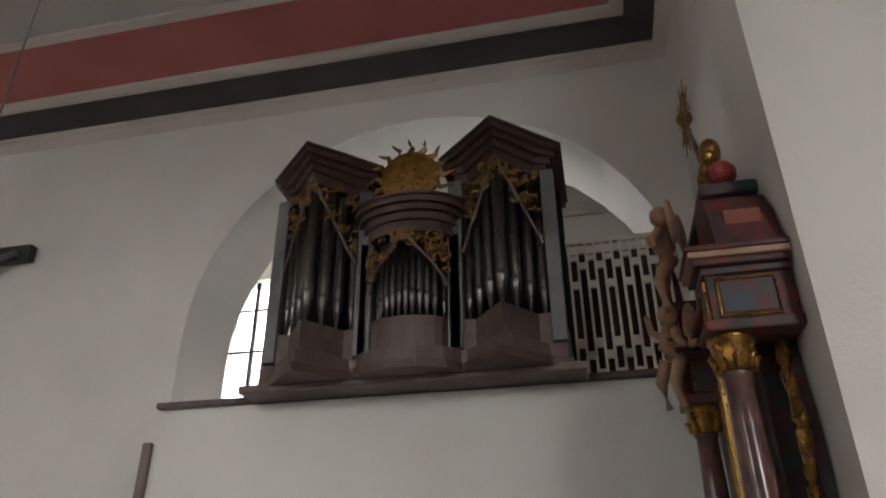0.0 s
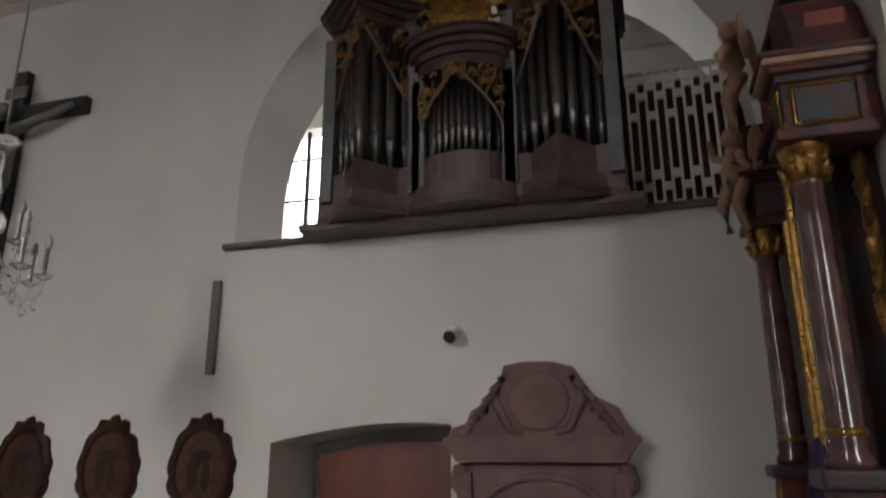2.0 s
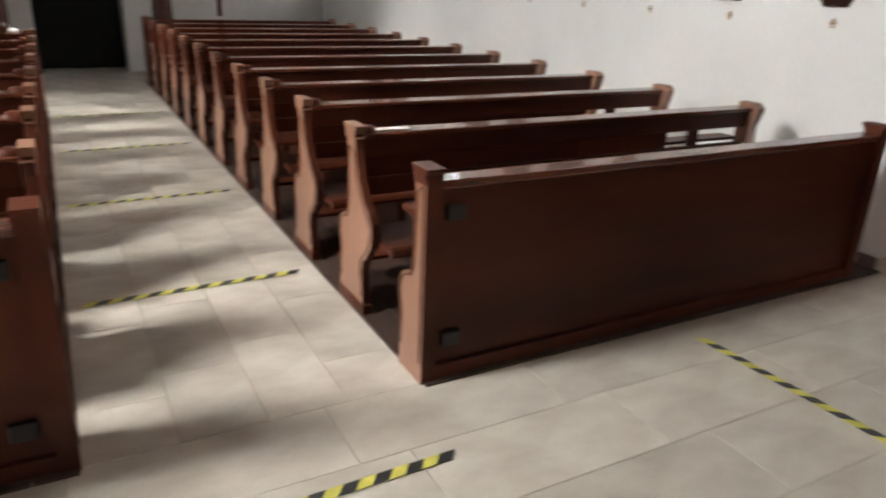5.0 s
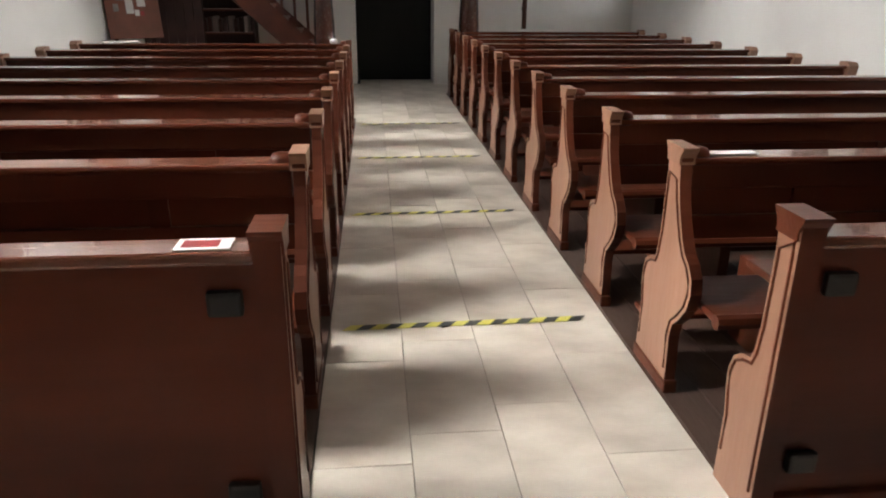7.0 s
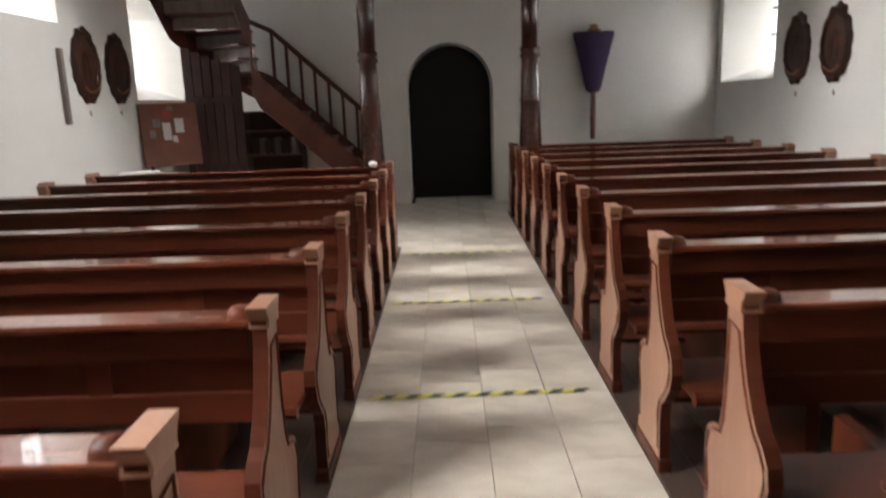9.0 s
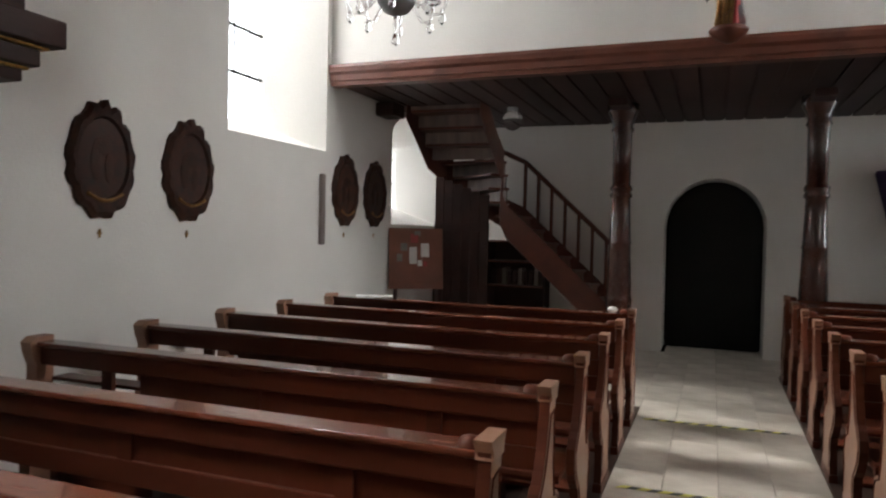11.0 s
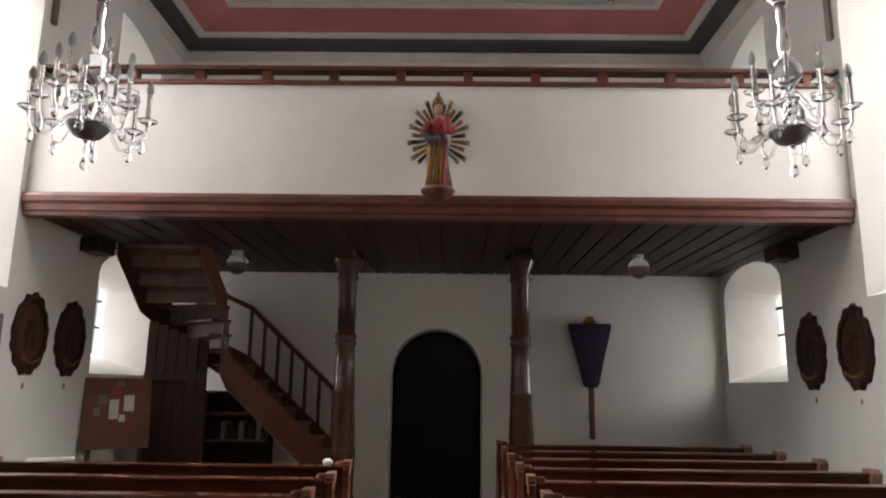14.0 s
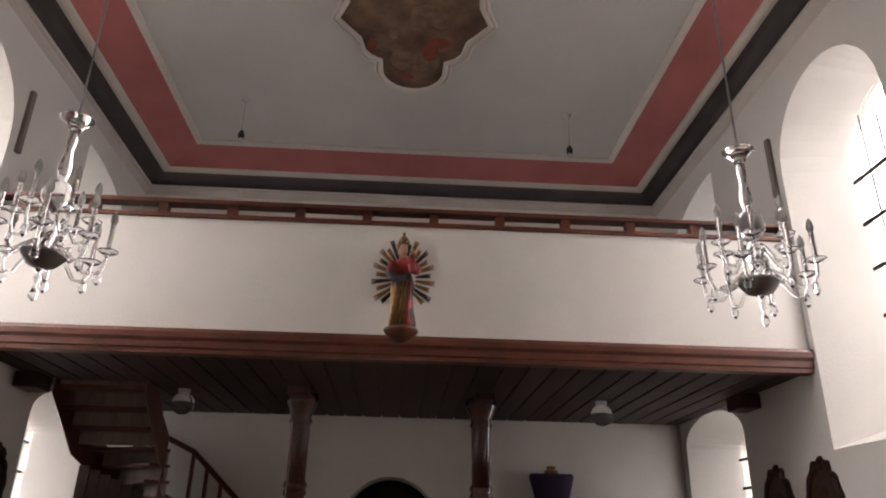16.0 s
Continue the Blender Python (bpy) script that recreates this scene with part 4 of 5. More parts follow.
for i, (x, y, a) in enumerate(((-2.62, 5.37, 8), (-2.56, 5.78, -12), (-2.61, 5.74, 4), (-2.58, 5.58, 20))):
    s = tagged(obj("leaflet", box(-0.10, 0.10, -0.14, 0.14, 0, 0.03, 0.004), PAPER if i != 3 else IRON), "stack of folded white leaflets on the shelf" if i != 3 else "dark booklet on the shelf", "paper", "leaflets")
    s.matrix_world = pose(x, y, 0.513, 0, 0, a)

# ---- side altar ----
al = empty("altar_table", "painted marbled altar table with red and teal panels", "altar")
part("body", box(-1.08, -0.12, 4.72, 6.36, 0.0, 1.0, 0.01), MARBLER, al)
part("top", box(-1.14, -0.11, 4.66, 6.38, 1.0, 1.04, 0.008), OAK, al)
fr = part("side_panel", box(-0.90, -0.25, 4.705, 4.72, 0.18, 0.80, 0.006), TRIM, al, "painted teal side panel")
part("panel_field", box(-0.87, -0.28, 4.698, 4.706, 0.21, 0.77), TEAL, fr)
part("front_panel", box(-1.095, -1.08, 4.95, 6.1, 0.18, 0.80, 0.006), TEAL, al)
part("step", box(-1.22, -0.11, 4.68, 6.38, 0.0, 0.06, 0.008), MARBLEB, al)
cloth = bmesh.new()
xs = [-1.17 + 1.06 * i / 14 for i in range(15)]
ys = [4.63 + 1.75 * i / 22 for i in range(23)]
grid = [[cloth.verts.new((x, y, 1.052 + 0.003 * noise.noise(Vector((x * 5, y * 5, 0))))) for y in ys] for x in xs]
for i in range(14):
    for j in range(22):
        cloth.faces.new((grid[i][j], grid[i + 1][j], grid[i + 1][j + 1], grid[i][j + 1]))
low = [cloth.verts.new((x - 0.004, 4.622, 0.945 + 0.004 * math.sin(9 * x))) for x in xs]
for i in range(14):
    cloth.faces.new((grid[i][0], grid[i + 1][0], low[i + 1], low[i]))
lw = [cloth.verts.new((-1.178 + 0.008 * math.sin(6 * y), y, 0.955 + 0.004 * math.sin(7 * y))) for y in ys]
for j in range(22):
    cloth.faces.new((grid[0][j], grid[0][j + 1], lw[j + 1], lw[j]))
bmesh.ops.solidify(cloth, geom=cloth.faces[:], thickness=0.006)
tagged(obj("altar_cloth", cloth, WHITE), "white linen cloth hanging over the altar table", "cloth")
cs = empty("candlestick", "ornate silver candlestick with a white candle", "candlestick", m=pose(-0.81, 5.50, 1.057))
bm = bmesh.new()
for k in range(3):
    a = 2 * math.pi * k / 3 + 0.5
    tube([(0.02 * math.cos(a), 0.02 * math.sin(a), 0.16), (0.09 * math.cos(a), 0.09 * math.sin(a), 0.12), (0.07 * math.cos(a), 0.07 * math.sin(a), 0.05), (0.12 * math.cos(a), 0.12 * math.sin(a), 0.012)], [0.03, 0.035, 0.03, 0.03], 8, bm)
    ball((0.075 * math.cos(a), 0.075 * math.sin(a), 0.13), 0.03, bm)
part("base", bm, SILVER, cs, smooth=True)
part("stem", lathe([(0.05, 0.05), (0.045, 0.15), (0.03, 0.20), (0.035, 0.23), (0.018, 0.26), (0.026, 0.30), (0.015, 0.33), (0.014, 0.40), (0.024, 0.42), (0.014, 0.44), (0.03, 0.455), (0.055, 0.475), (0.06, 0.49), (0.02, 0.485)], 18), SILVER, cs, smooth=True)
part("candle", lathe([(0.026, 0.485), (0.025, 0.64), (0.006, 0.65)], 14), WAX, cs, "white candle")
for x, y in ((-1.01, 4.93), (-0.90, 4.88)):
    fl = empty("cut_flower", "yellow and purple blossom lying on the cloth", "flower", "flowers on the altar", pose(x, y, 1.06))
    bm = bmesh.new()
    for k in range(6):
        a = k * 1.05
        ball((0.022 * math.cos(a), 0.022 * math.sin(a), 0.014), 0.016, bm, 8, (1, 1, 0.6))
    part("petals", bm, YELLOW, fl)
    part("heart", ball((0, 0, 0.026), 0.014, None, 8), PURPLE, fl)
    part("stalk", tube([(0, 0, 0.006), (-0.04, -0.03, 0.004)], 0.003, 6), LEAF, fl)

re_ = empty("altar_retable", "baroque side altar with marbled columns and gilt carving", "altar")
part("predella", box(-0.36, -0.105, 4.55, 6.30, 1.05, 1.95, 0.012), MARBLEB, re_)
for y in (4.60, 5.78):
    part("pedestal", box(-0.49, -0.33, y - 0.10, y + 0.10, 1.06, 1.98, 0.01), MARBLER, re_)
    part("pedestal_cap", box(-0.53, -0.15, y - 0.13, y + 0.13, 1.98, 2.05, 0.018), MARBLEB, re_)
    for s in (-1, 1):
        part("gilt_strip", box(-0.497, -0.489, y + s * 0.085 - 0.012, y + s * 0.085 + 0.012, 1.12, 1.94, 0.003), GOLD, re_, "gilt strip")
    c = part("column", lathe([(0.084, 2.05), (0.088, 2.08), (0.070, 2.11), (0.076, 2.14), (0.067, 2.17), (0.069, 2.5), (0.065, 2.8), (0.058, 3.14), (0.068, 3.155), (0.062, 3.17)], 24, (-0.40, y, 0)), MARBLE, re_, "glossy brown marbled column", smooth=True)
    part("column_ring", lathe([(0.068, 2.165), (0.075, 2.18), (0.068, 2.195)], 20, (-0.40, y, 0)), GOLD, c, "gilt ring", smooth=True)
    bm = lathe([(0.070, 3.17), (0.074, 3.21), (0.084, 3.26), (0.092, 3.29), (0.10, 3.30), (0.10, 3.32)], 16, (-0.40, y, 0))
    for sx in (-1, 1):
        for sy in (-1, 1):
            ang = math.atan2(sy, sx)
            curl = []
            for k in range(9):
                t = k * 0.75
                r = 0.036 * (1 - k / 11)
                curl.append((-0.40 + (0.088 + r * math.cos(t + 1.6)) * math.cos(ang), y + (0.088 + r * math.cos(t + 1.6)) * math.sin(ang), 3.27 + r * math.sin(t + 1.6)))
            tube(curl, [0.014] * 6 + [0.012, 0.010, 0.008], 6, bm)
    for k in range(8):
        a = k * math.pi / 4
        tube([(-0.40 + 0.072 * math.cos(a), y + 0.072 * math.sin(a), 3.175), (-0.40 + 0.086 * math.cos(a), y + 0.086 * math.sin(a), 3.22), (-0.40 + 0.105 * math.cos(a), y + 0.105 * math.sin(a), 3.235)], [0.018, 0.018, 0.008], 6, bm)
    part("capital", bm, GOLD, c, "gilt scrolled capital", smooth=True)
    part("architrave", box(-0.51, -0.11, y - 0.12, y + 0.12, 3.32, 3.37, 0.010), MARBLER, re_)
    part("entablature_block", box(-0.47, -0.11, y - 0.095, y + 0.095, 3.37, 3.58, 0.008), MARBLER, re_)
    pan = part("entablature_panel", box(-0.478, -0.47, y - 0.070, y + 0.070, 3.40, 3.55, 0.002), MARBLEB, re_, "blue-green painted panel")
    part("panel_rim", tube([(-0.478, y - 0.073, 3.397), (-0.478, y + 0.073, 3.397), (-0.478, y + 0.073, 3.553), (-0.478, y - 0.073, 3.553), (-0.478, y - 0.073, 3.397)], 0.009, 6), GOLD, pan, "gilt rim")
    part("side_panel", box(-0.42, -0.20, y - 0.102, y - 0.095, 3.40, 3.55, 0.002), MARBLEB, re_, "blue-green painted panel")
    part("side_rim", tube([(-0.43, y - 0.102, 3.39), (-0.19, y - 0.102, 3.39), (-0.19, y - 0.102, 3.56), (-0.43, y - 0.102, 3.56), (-0.43, y - 0.102, 3.39)], 0.009, 6), GOLD, re_, "gilt rim")
    for k in range(5):
        part("leaf_drop", ball((-0.475, y - 0.09 + 0.045 * k, 3.385), 0.02, None, 8, (0.6, 1, 1.2)), GOLD, re_, "gilt leaf")
    z0 = 3.58
    for o, h, m in ((0.015, 0.035, MARBLEB), (0.045, 0.03, MARBLER), (0.065, 0.03, FLESH), (0.075, 0.025, MARBLER)):
        part("cornice_step", box(-0.47 - o, -0.11, y - 0.095 - o, y + 0.095 + o, z0, z0 + h, 0.008), m, re_)
        z0 += h
part("back_wall", box(-0.26, -0.105, 4.80, 6.22, 1.95, 3.72, 0.01), MARBLEB, re_)
pic = part("altar_picture", box(-0.285, -0.26, 5.0, 5.65, 2.1, 3.3), PAINTING, re_, "dark altar painting")
for y in (4.97, 5.68):
    part("gilt_frame", tube([(-0.29, y, 2.07), (-0.29, y, 3.33)], 0.03), GOLD, re_, "gilt frame")
part("gilt_edge", tube([(-0.40, 4.98, 2.0), (-0.40, 4.98, 3.3)], 0.022), GOLD, re_)
bm = bmesh.new()
rnd = random.Random(8)
wing = [(-0.17 - 0.02 * math.sin(3.1 * k / 28), 4.71 - 0.07 * math.sin(math.pi * k / 28) - 0.02 * math.sin(k * 0.75), 1.95 + 1.5 * k / 28) for k in range(29)]
tube(wing, [0.018 + 0.016 * abs(math.sin(k * 0.6)) for k in range(29)], 8, bm)
for k in range(0, 29, 3):
    ball(wing[k], 0.036, bm, 8, (0.6, 0.9, 1.3))
    tube([wing[k], (wing[k][0], wing[k][1] - 0.05, wing[k][2] + 0.05), (wing[k][0], wing[k][1] - 0.035, wing[k][2] + 0.10)], [0.02, 0.016, 0.006], 6, bm)
part("wing_board", prism([(4.80, 1.95), (4.72, 1.95), (4.66, 2.4), (4.66, 3.0), (4.72, 3.4), (4.80, 3.5)], -0.16, -0.11, "x"), MARBLEB, re_)
part("gilt_side_carving", bm, GOLD, re_, "gilt carved side scroll", smooth=True)
part("main_cornice", box(-0.42, -0.105, 4.60, 6.10, 3.66, 3.72, 0.015), MARBLER, re_)
part("attic", box(-0.32, -0.105, 4.80, 5.80, 3.70, 4.15, 0.012), MARBLEB, re_)
part("attic_panel", box(-0.335, -0.32, 5.0, 5.65, 3.82, 4.10), RED, re_)
part("attic_slope", prism([(4.47, 3.70), (4.84, 3.70), (4.88, 4.08), (4.74, 4.10), (4.62, 4.02), (4.52, 3.88)], -0.40, -0.12, "x", bevel=0.01), MARBLER, re_)
part("attic_slope", prism([(5.80, 3.72), (6.2, 3.72), (6.1, 3.92), (6.02, 4.06), (5.86, 4.02)], -0.45, -0.12, "x", bevel=0.01), MARBLER, re_)
part("attic_top", box(-0.38, -0.105, 4.70, 5.50, 4.10, 4.17, 0.02), MARBLEB, re_)
part("slope_panel", box(-0.34, -0.18, 4.505, 4.53, 3.76, 3.90, 0.004), FRESCOR, re_, "red painted panel")
bm = ball((-0.25, 4.77, 4.25), 0.085, None, 12, (0.9, 1, 0.8))
part("red_orb", bm, RED, re_, "red orb")
bm = ball((-0.27, 4.82, 4.42), 0.07, None, 12, (0.8, 1, 1.2))
ball((-0.27, 4.90, 4.46), 0.055, bm)
ball((-0.29, 4.78, 4.37), 0.04, bm)
tube([(-0.27, 4.86, 4.40), (-0.29, 4.98, 4.36), (-0.27, 5.05, 4.17)], [0.045, 0.04, 0.03], 8, bm)
tube([(-0.27, 4.92, 4.44), (-0.27, 5.10, 4.62), (-0.27, 5.25, 4.90)], [0.03, 0.02, 0.012], 8, bm)
part("gilt_ornament", bm, GOLD, re_, "gilt carved ornament", smooth=True)
bm = ball((-0.27, 5.29, 5.0), 0.05)
for k in range(20):
    a, l = 2 * math.pi * k / 20, 0.24 if k % 2 else 0.17
    tube([(-0.27, 5.29 + 0.04 * math.cos(a), 5.0 + 0.04 * math.sin(a)), (-0.27, 5.29 + l * math.cos(a), 5.0 + l * math.sin(a))], [0.009, 0.003], 5, bm)
part("gilt_sunburst", bm, OLDGOLD, re_, "gilt sunburst")


def putto(name, m, label):
    bm = ball((0, 0, 0.50), 0.062)
    tube([(0, 0, 0.43), (0.02, 0.01, 0.30), (0, 0, 0.20)], [0.045, 0.066, 0.06], 10, bm)
    tube([(0.03, 0.03, 0.22), (0.08, 0.06, 0.10), (0.05, 0.05, -0.06)], [0.045, 0.038, 0.022], 8, bm)
    tube([(-0.03, -0.03, 0.22), (-0.06, 0.04, 0.08), (-0.08, 0.02, -0.08)], [0.045, 0.038, 0.022], 8, bm)
    tube([(0.07, 0, 0.38), (0.16, 0.04, 0.44), (0.20, 0.04, 0.56)], [0.026, 0.022, 0.018], 8, bm)
    tube([(-0.07, 0, 0.38), (-0.15, 0.04, 0.30), (-0.20, 0.02, 0.24)], [0.026, 0.022, 0.018], 8, bm)
    for s in (-1, 1):
        ball((0.10 * s, -0.08, 0.40), 1, bm, 8, (0.09, 0.02, 0.14))
    ob = tagged(obj(name, bm, FLESH, smooth=True), label, "sculpture")
    ob.matrix_world = m
    return ob


putto("cherub_sculpture", pose(-0.52, 5.24, 3.80, 0, 0, 70), "painted carved cherub seated on the altar cornice")
putto("cherub_sculpture", pose(-0.52, 5.66, 3.36, 0, 0, 110), "painted carved cherub hanging beside the altar column")
veil = tagged(obj("veiled_statuette", lathe([(0.02, -0.06), (0.03, 0.0), (0.09, 0.07), (0.10, 0.16), (0.08, 0.32), (0.05, 0.44), (0.01, 0.48)], 14), PURPLE, smooth=True), "statuette under a purple Lenten veil", "veil")
veil.matrix_world = pose(-0.42, 5.0, 1.74) @ Matrix.Diagonal((0.8, 0.8, 0.9, 1))
tagged(obj("veil_bracket", box(-0.47, -0.355, 4.95, 5.05, 1.63, 1.69, 0.01), OAK), "small dark bracket carrying the veiled statuette", "bracket")
ms = empty("microphone_stand", "grey metal microphone stand with a curved neck", "stand", m=pose(-0.76, 4.02, 0))
part("foot", lathe([(0.14, 0), (0.14, 0.02), (0.02, 0.035)], 20), IRON, ms)
part("pole", tube([(0, 0, 0.02), (0.0, 0, 1.49)], 0.013), STEEL, ms)
part("grip", tube([(0, 0, 0.80), (0, 0, 0.90)], 0.022), BLACK, ms, "black clamp")
part("neck", tube([(0, 0, 1.48)] + [(0.10 - 0.10 * math.cos(a), 0, 1.52 + 0.09 * math.sin(a)) for a in (0.3, 0.7, 1.1, 1.5)] + [(0.30, -0.02, 1.615)], 0.011), STEEL, ms)
part("microphone", lathe([(0.012, 0), (0.02, 0.03), (0.02, 0.10), (0.008, 0.11)], 12, m=pose(0.30, -0.02, 1.615, 0, 90, 0)), BLACK, ms, "black microphone")

# ---- organ ----
og = empty("pipe_organ", "baroque organ case with tin pipes and gilt carving", "organ", m=pose(0, 0, 0))
CX = -2.25


def tower_plan(kind, c, hw, y, d, grow=0.0):
    hw = hw + grow
    if kind == "v":
        return [(c - hw, y + 0.9), (c - hw, y), (c - hw * 0.72, y - grow), (c, y - d - grow * 1.3), (c + hw * 0.72, y - grow), (c + hw, y), (c + hw, y + 0.9)]
    return [(c - hw, y + 0.9), (c - hw, y)] + [(c + hw * math.sin(a), y - (d + grow) * math.cos(a)) for a in [radians(-80 + 16 * k) for k in range(11)]] + [(c + hw, y), (c + hw, y + 0.9)]


Y0 = 6.14
TOWERS = (("v", -2.97, 0.37, 5.30), ("r", CX, 0.36, 4.82), ("v", -1.54, 0.38, 5.30))
part("base_case", box(-3.40, -1.12, Y0 + 0.02, Y0 + 0.75, 3.76, 4.02, 0.01), ORGAN, og)
part("base_beam", box(-3.52, -1.02, Y0 - 0.04, Y0 + 0.75, 3.70, 3.76, 0.012), ORGANM, og)
# near-black panel that paints in the shade behind the pipes
part("back_panel", box(-3.42, -1.10, Y0 + 0.52, Y0 + 0.75, 4.0, 5.45), SHADEBLACK, og)
for kind, c, hw, top in TOWERS:
    d = 0.30 if kind == "v" else 0.20
    part("tower_foot", prism(tower_plan(kind, c, hw, Y0, d, 0.05), 3.74, 3.80, "z"), ORGAN, og)
    part("tower_foot", prism(tower_plan(kind, c, hw, Y0, d, 0.02), 3.80, 3.90, "z"), ORGANM, og)
    part("tower_plinth", prism(tower_plan(kind, c, hw - 0.05, Y0, d, -0.02), 3.90, 4.14, "z"), ORGANM, og)
    z0 = top - 0.02
    for k, (g, h) in enumerate(((0.0, 0.09), (0.03, 0.06), (0.07, 0.05), (0.11, 0.05), (0.13, 0.02))):
        part("cornice", prism(tower_plan(kind, c, hw - 0.02, Y0, d, g), z0, z0 + h, "z"), ORGAN, og)
        z0 += h
    for s in (-1, 1):
        x = c + s * (hw - 0.02)
        part("post", box(x - 0.05, x + 0.05, Y0 - 0.03, Y0 + 0.10, 3.92, top, 0.008), ORGANB, og, "blue-grey painted post")
    n = 7 if kind == "v" else 11
    for k in range(n):
        u = (k - (n - 1) / 2) / ((n - 1) / 2)
        x = c + u * (hw - 0.11)
        y = Y0 - d * ((1 - abs(u)) * 0.85 if kind == "v" else math.sqrt(max(0, 1 - u * u)) * 0.8) + 0.05
        r = (0.046 - 0.014 * abs(u)) if kind == "v" else 0.026
        zt = top - 0.05
        mouth = 4.14 + (0.22 if kind == "v" else 0.20) - 0.05 * abs(u)
        pp = part("pipe", lathe([(0.010, 4.13), (r, mouth), (r, zt)], 12, (x, y, 0)), TIN, og, smooth=True)
        part("pipe_mouth", box(x - r * 0.6, x + r * 0.6, y - r - 0.003, y - r * 0.7, mouth + 0.01, mouth + 0.035), BLACK, pp)
    for s in (-1, 1):
        xa, xm = c + s * (hw - 0.08), c
        ya, ym = Y0 - 0.02, Y0 - d * (0.95 if kind == "v" else 1.0)
        hgt = 0.62 if kind == "v" else 0.42
        bm = bmesh.new()
        rnd = random.Random(int(abs(c) * 100) + s)
        zt = top - 0.02
        for k in range(34):
            q = rnd.random()
            lo = hgt * (1 - q) ** 0.8
            h = rnd.uniform(0.02, 1) * lo
            if kind == "v":
                px, py = xa + (xm - xa) * q, ya + (ym - ya) * q
            else:
                a = s * radians(78) * (1 - q)
                px, py = c + (hw - 0.05) * math.sin(a), Y0 - 0.19 * math.cos(a)
            w = rnd.uniform(0.015, 0.03)
            a0 = rnd.uniform(0, 6.28)
            pts = [(px + w * 1.3 * math.cos(a0 + t), py - 0.012, zt - h + w * 1.3 * math.sin(a0 + t)) for t in (0, 0.9, 1.8, 2.7, 3.6)]
            tube(pts, [0.006, 0.011, 0.012, 0.010, 0.005], 5, bm)
        part("gilt_tracery", bm, OLDGOLD, og, "dull gilt carved tracery")
        if kind == "v":
            part("tracery_rail", tube([(xa, ya - 0.012, zt - hgt), (xm + s * 0.01, ym - 0.012, zt)], 0.012), ORGANM, og)
        else:
            part("tracery_rail", tube([(c + (hw - 0.05) * math.sin(s * radians(78) * (1 - q)), Y0 - 0.205 * math.cos(radians(78) * (1 - q)), zt - hgt * (1 - q) ** 0.8) for q in (0, 0.25, 0.5, 0.75, 0.95)], 0.012), ORGANM, og)
sb = part("sun_disc", lathe([(0.0, 0.03), (0.10, 0.035), (0.235, 0.015), (0.245, -0.02), (0.0, -0.03)], 24, m=pose(CX, Y0 - 0.05, 5.37, 90)), GOLD, og, "gilt sun with flaming rays")
for k in range(16):
    a = 2 * math.pi * k / 16
    part("sun_ray", tube([(CX + r * math.cos(a + 0.07 * math.sin(r * 40)), Y0 - 0.05, 5.37 + r * math.sin(a + 0.07 * math.sin(r * 40))) for r in (0.22, 0.28, 0.32, 0.37)], [0.028, 0.02, 0.014, 0.004], 6), GOLD, sb)

sc = empty("slatted_screen", "white slatted timber screen with staggered openings", "screen")
part("frame_bottom", box(-1.10, -0.32, 6.60, 6.64, 3.70, 3.735), SLAT, sc)
part("frame_top", box(-1.10, -0.32, 6.60, 6.64, 4.88, 4.92), SLAT, sc)
for k in range(12):
    x = -1.08 + 0.067 * k
    part("slat", box(x - 0.010, x + 0.010, 6.605, 6.635, 3.73, 4.88), SLAT, sc)
    for z0, z1 in (((3.76, 3.79), (3.93, 3.99), (4.66, 4.72), (4.80, 4.83)) if k % 2 else ((3.80, 3.85), (4.02, 4.09), (4.50, 4.56), (4.74, 4.78))):
        part("spacer", box(x + 0.010, x + 0.057, 6.607, 6.633, z0, z1), SLAT, sc)
tagged(obj("dark_loft_cabinet", box(-1.15, -0.25, 6.75, 7.1, 3.70, 4.86), OAK), "dark wooden swell box behind the white screen", "cabinet")
lp = tagged(obj("loft_ceiling_lamp", lathe([(0.16, 0), (0.16, 0.05), (0.08, 0.06)], 20, (-1.02, 7.9, 6.44)), FROST, smooth=True), "round milky ceiling lamp in the organ loft", "lamp")

# ---- chandeliers ----


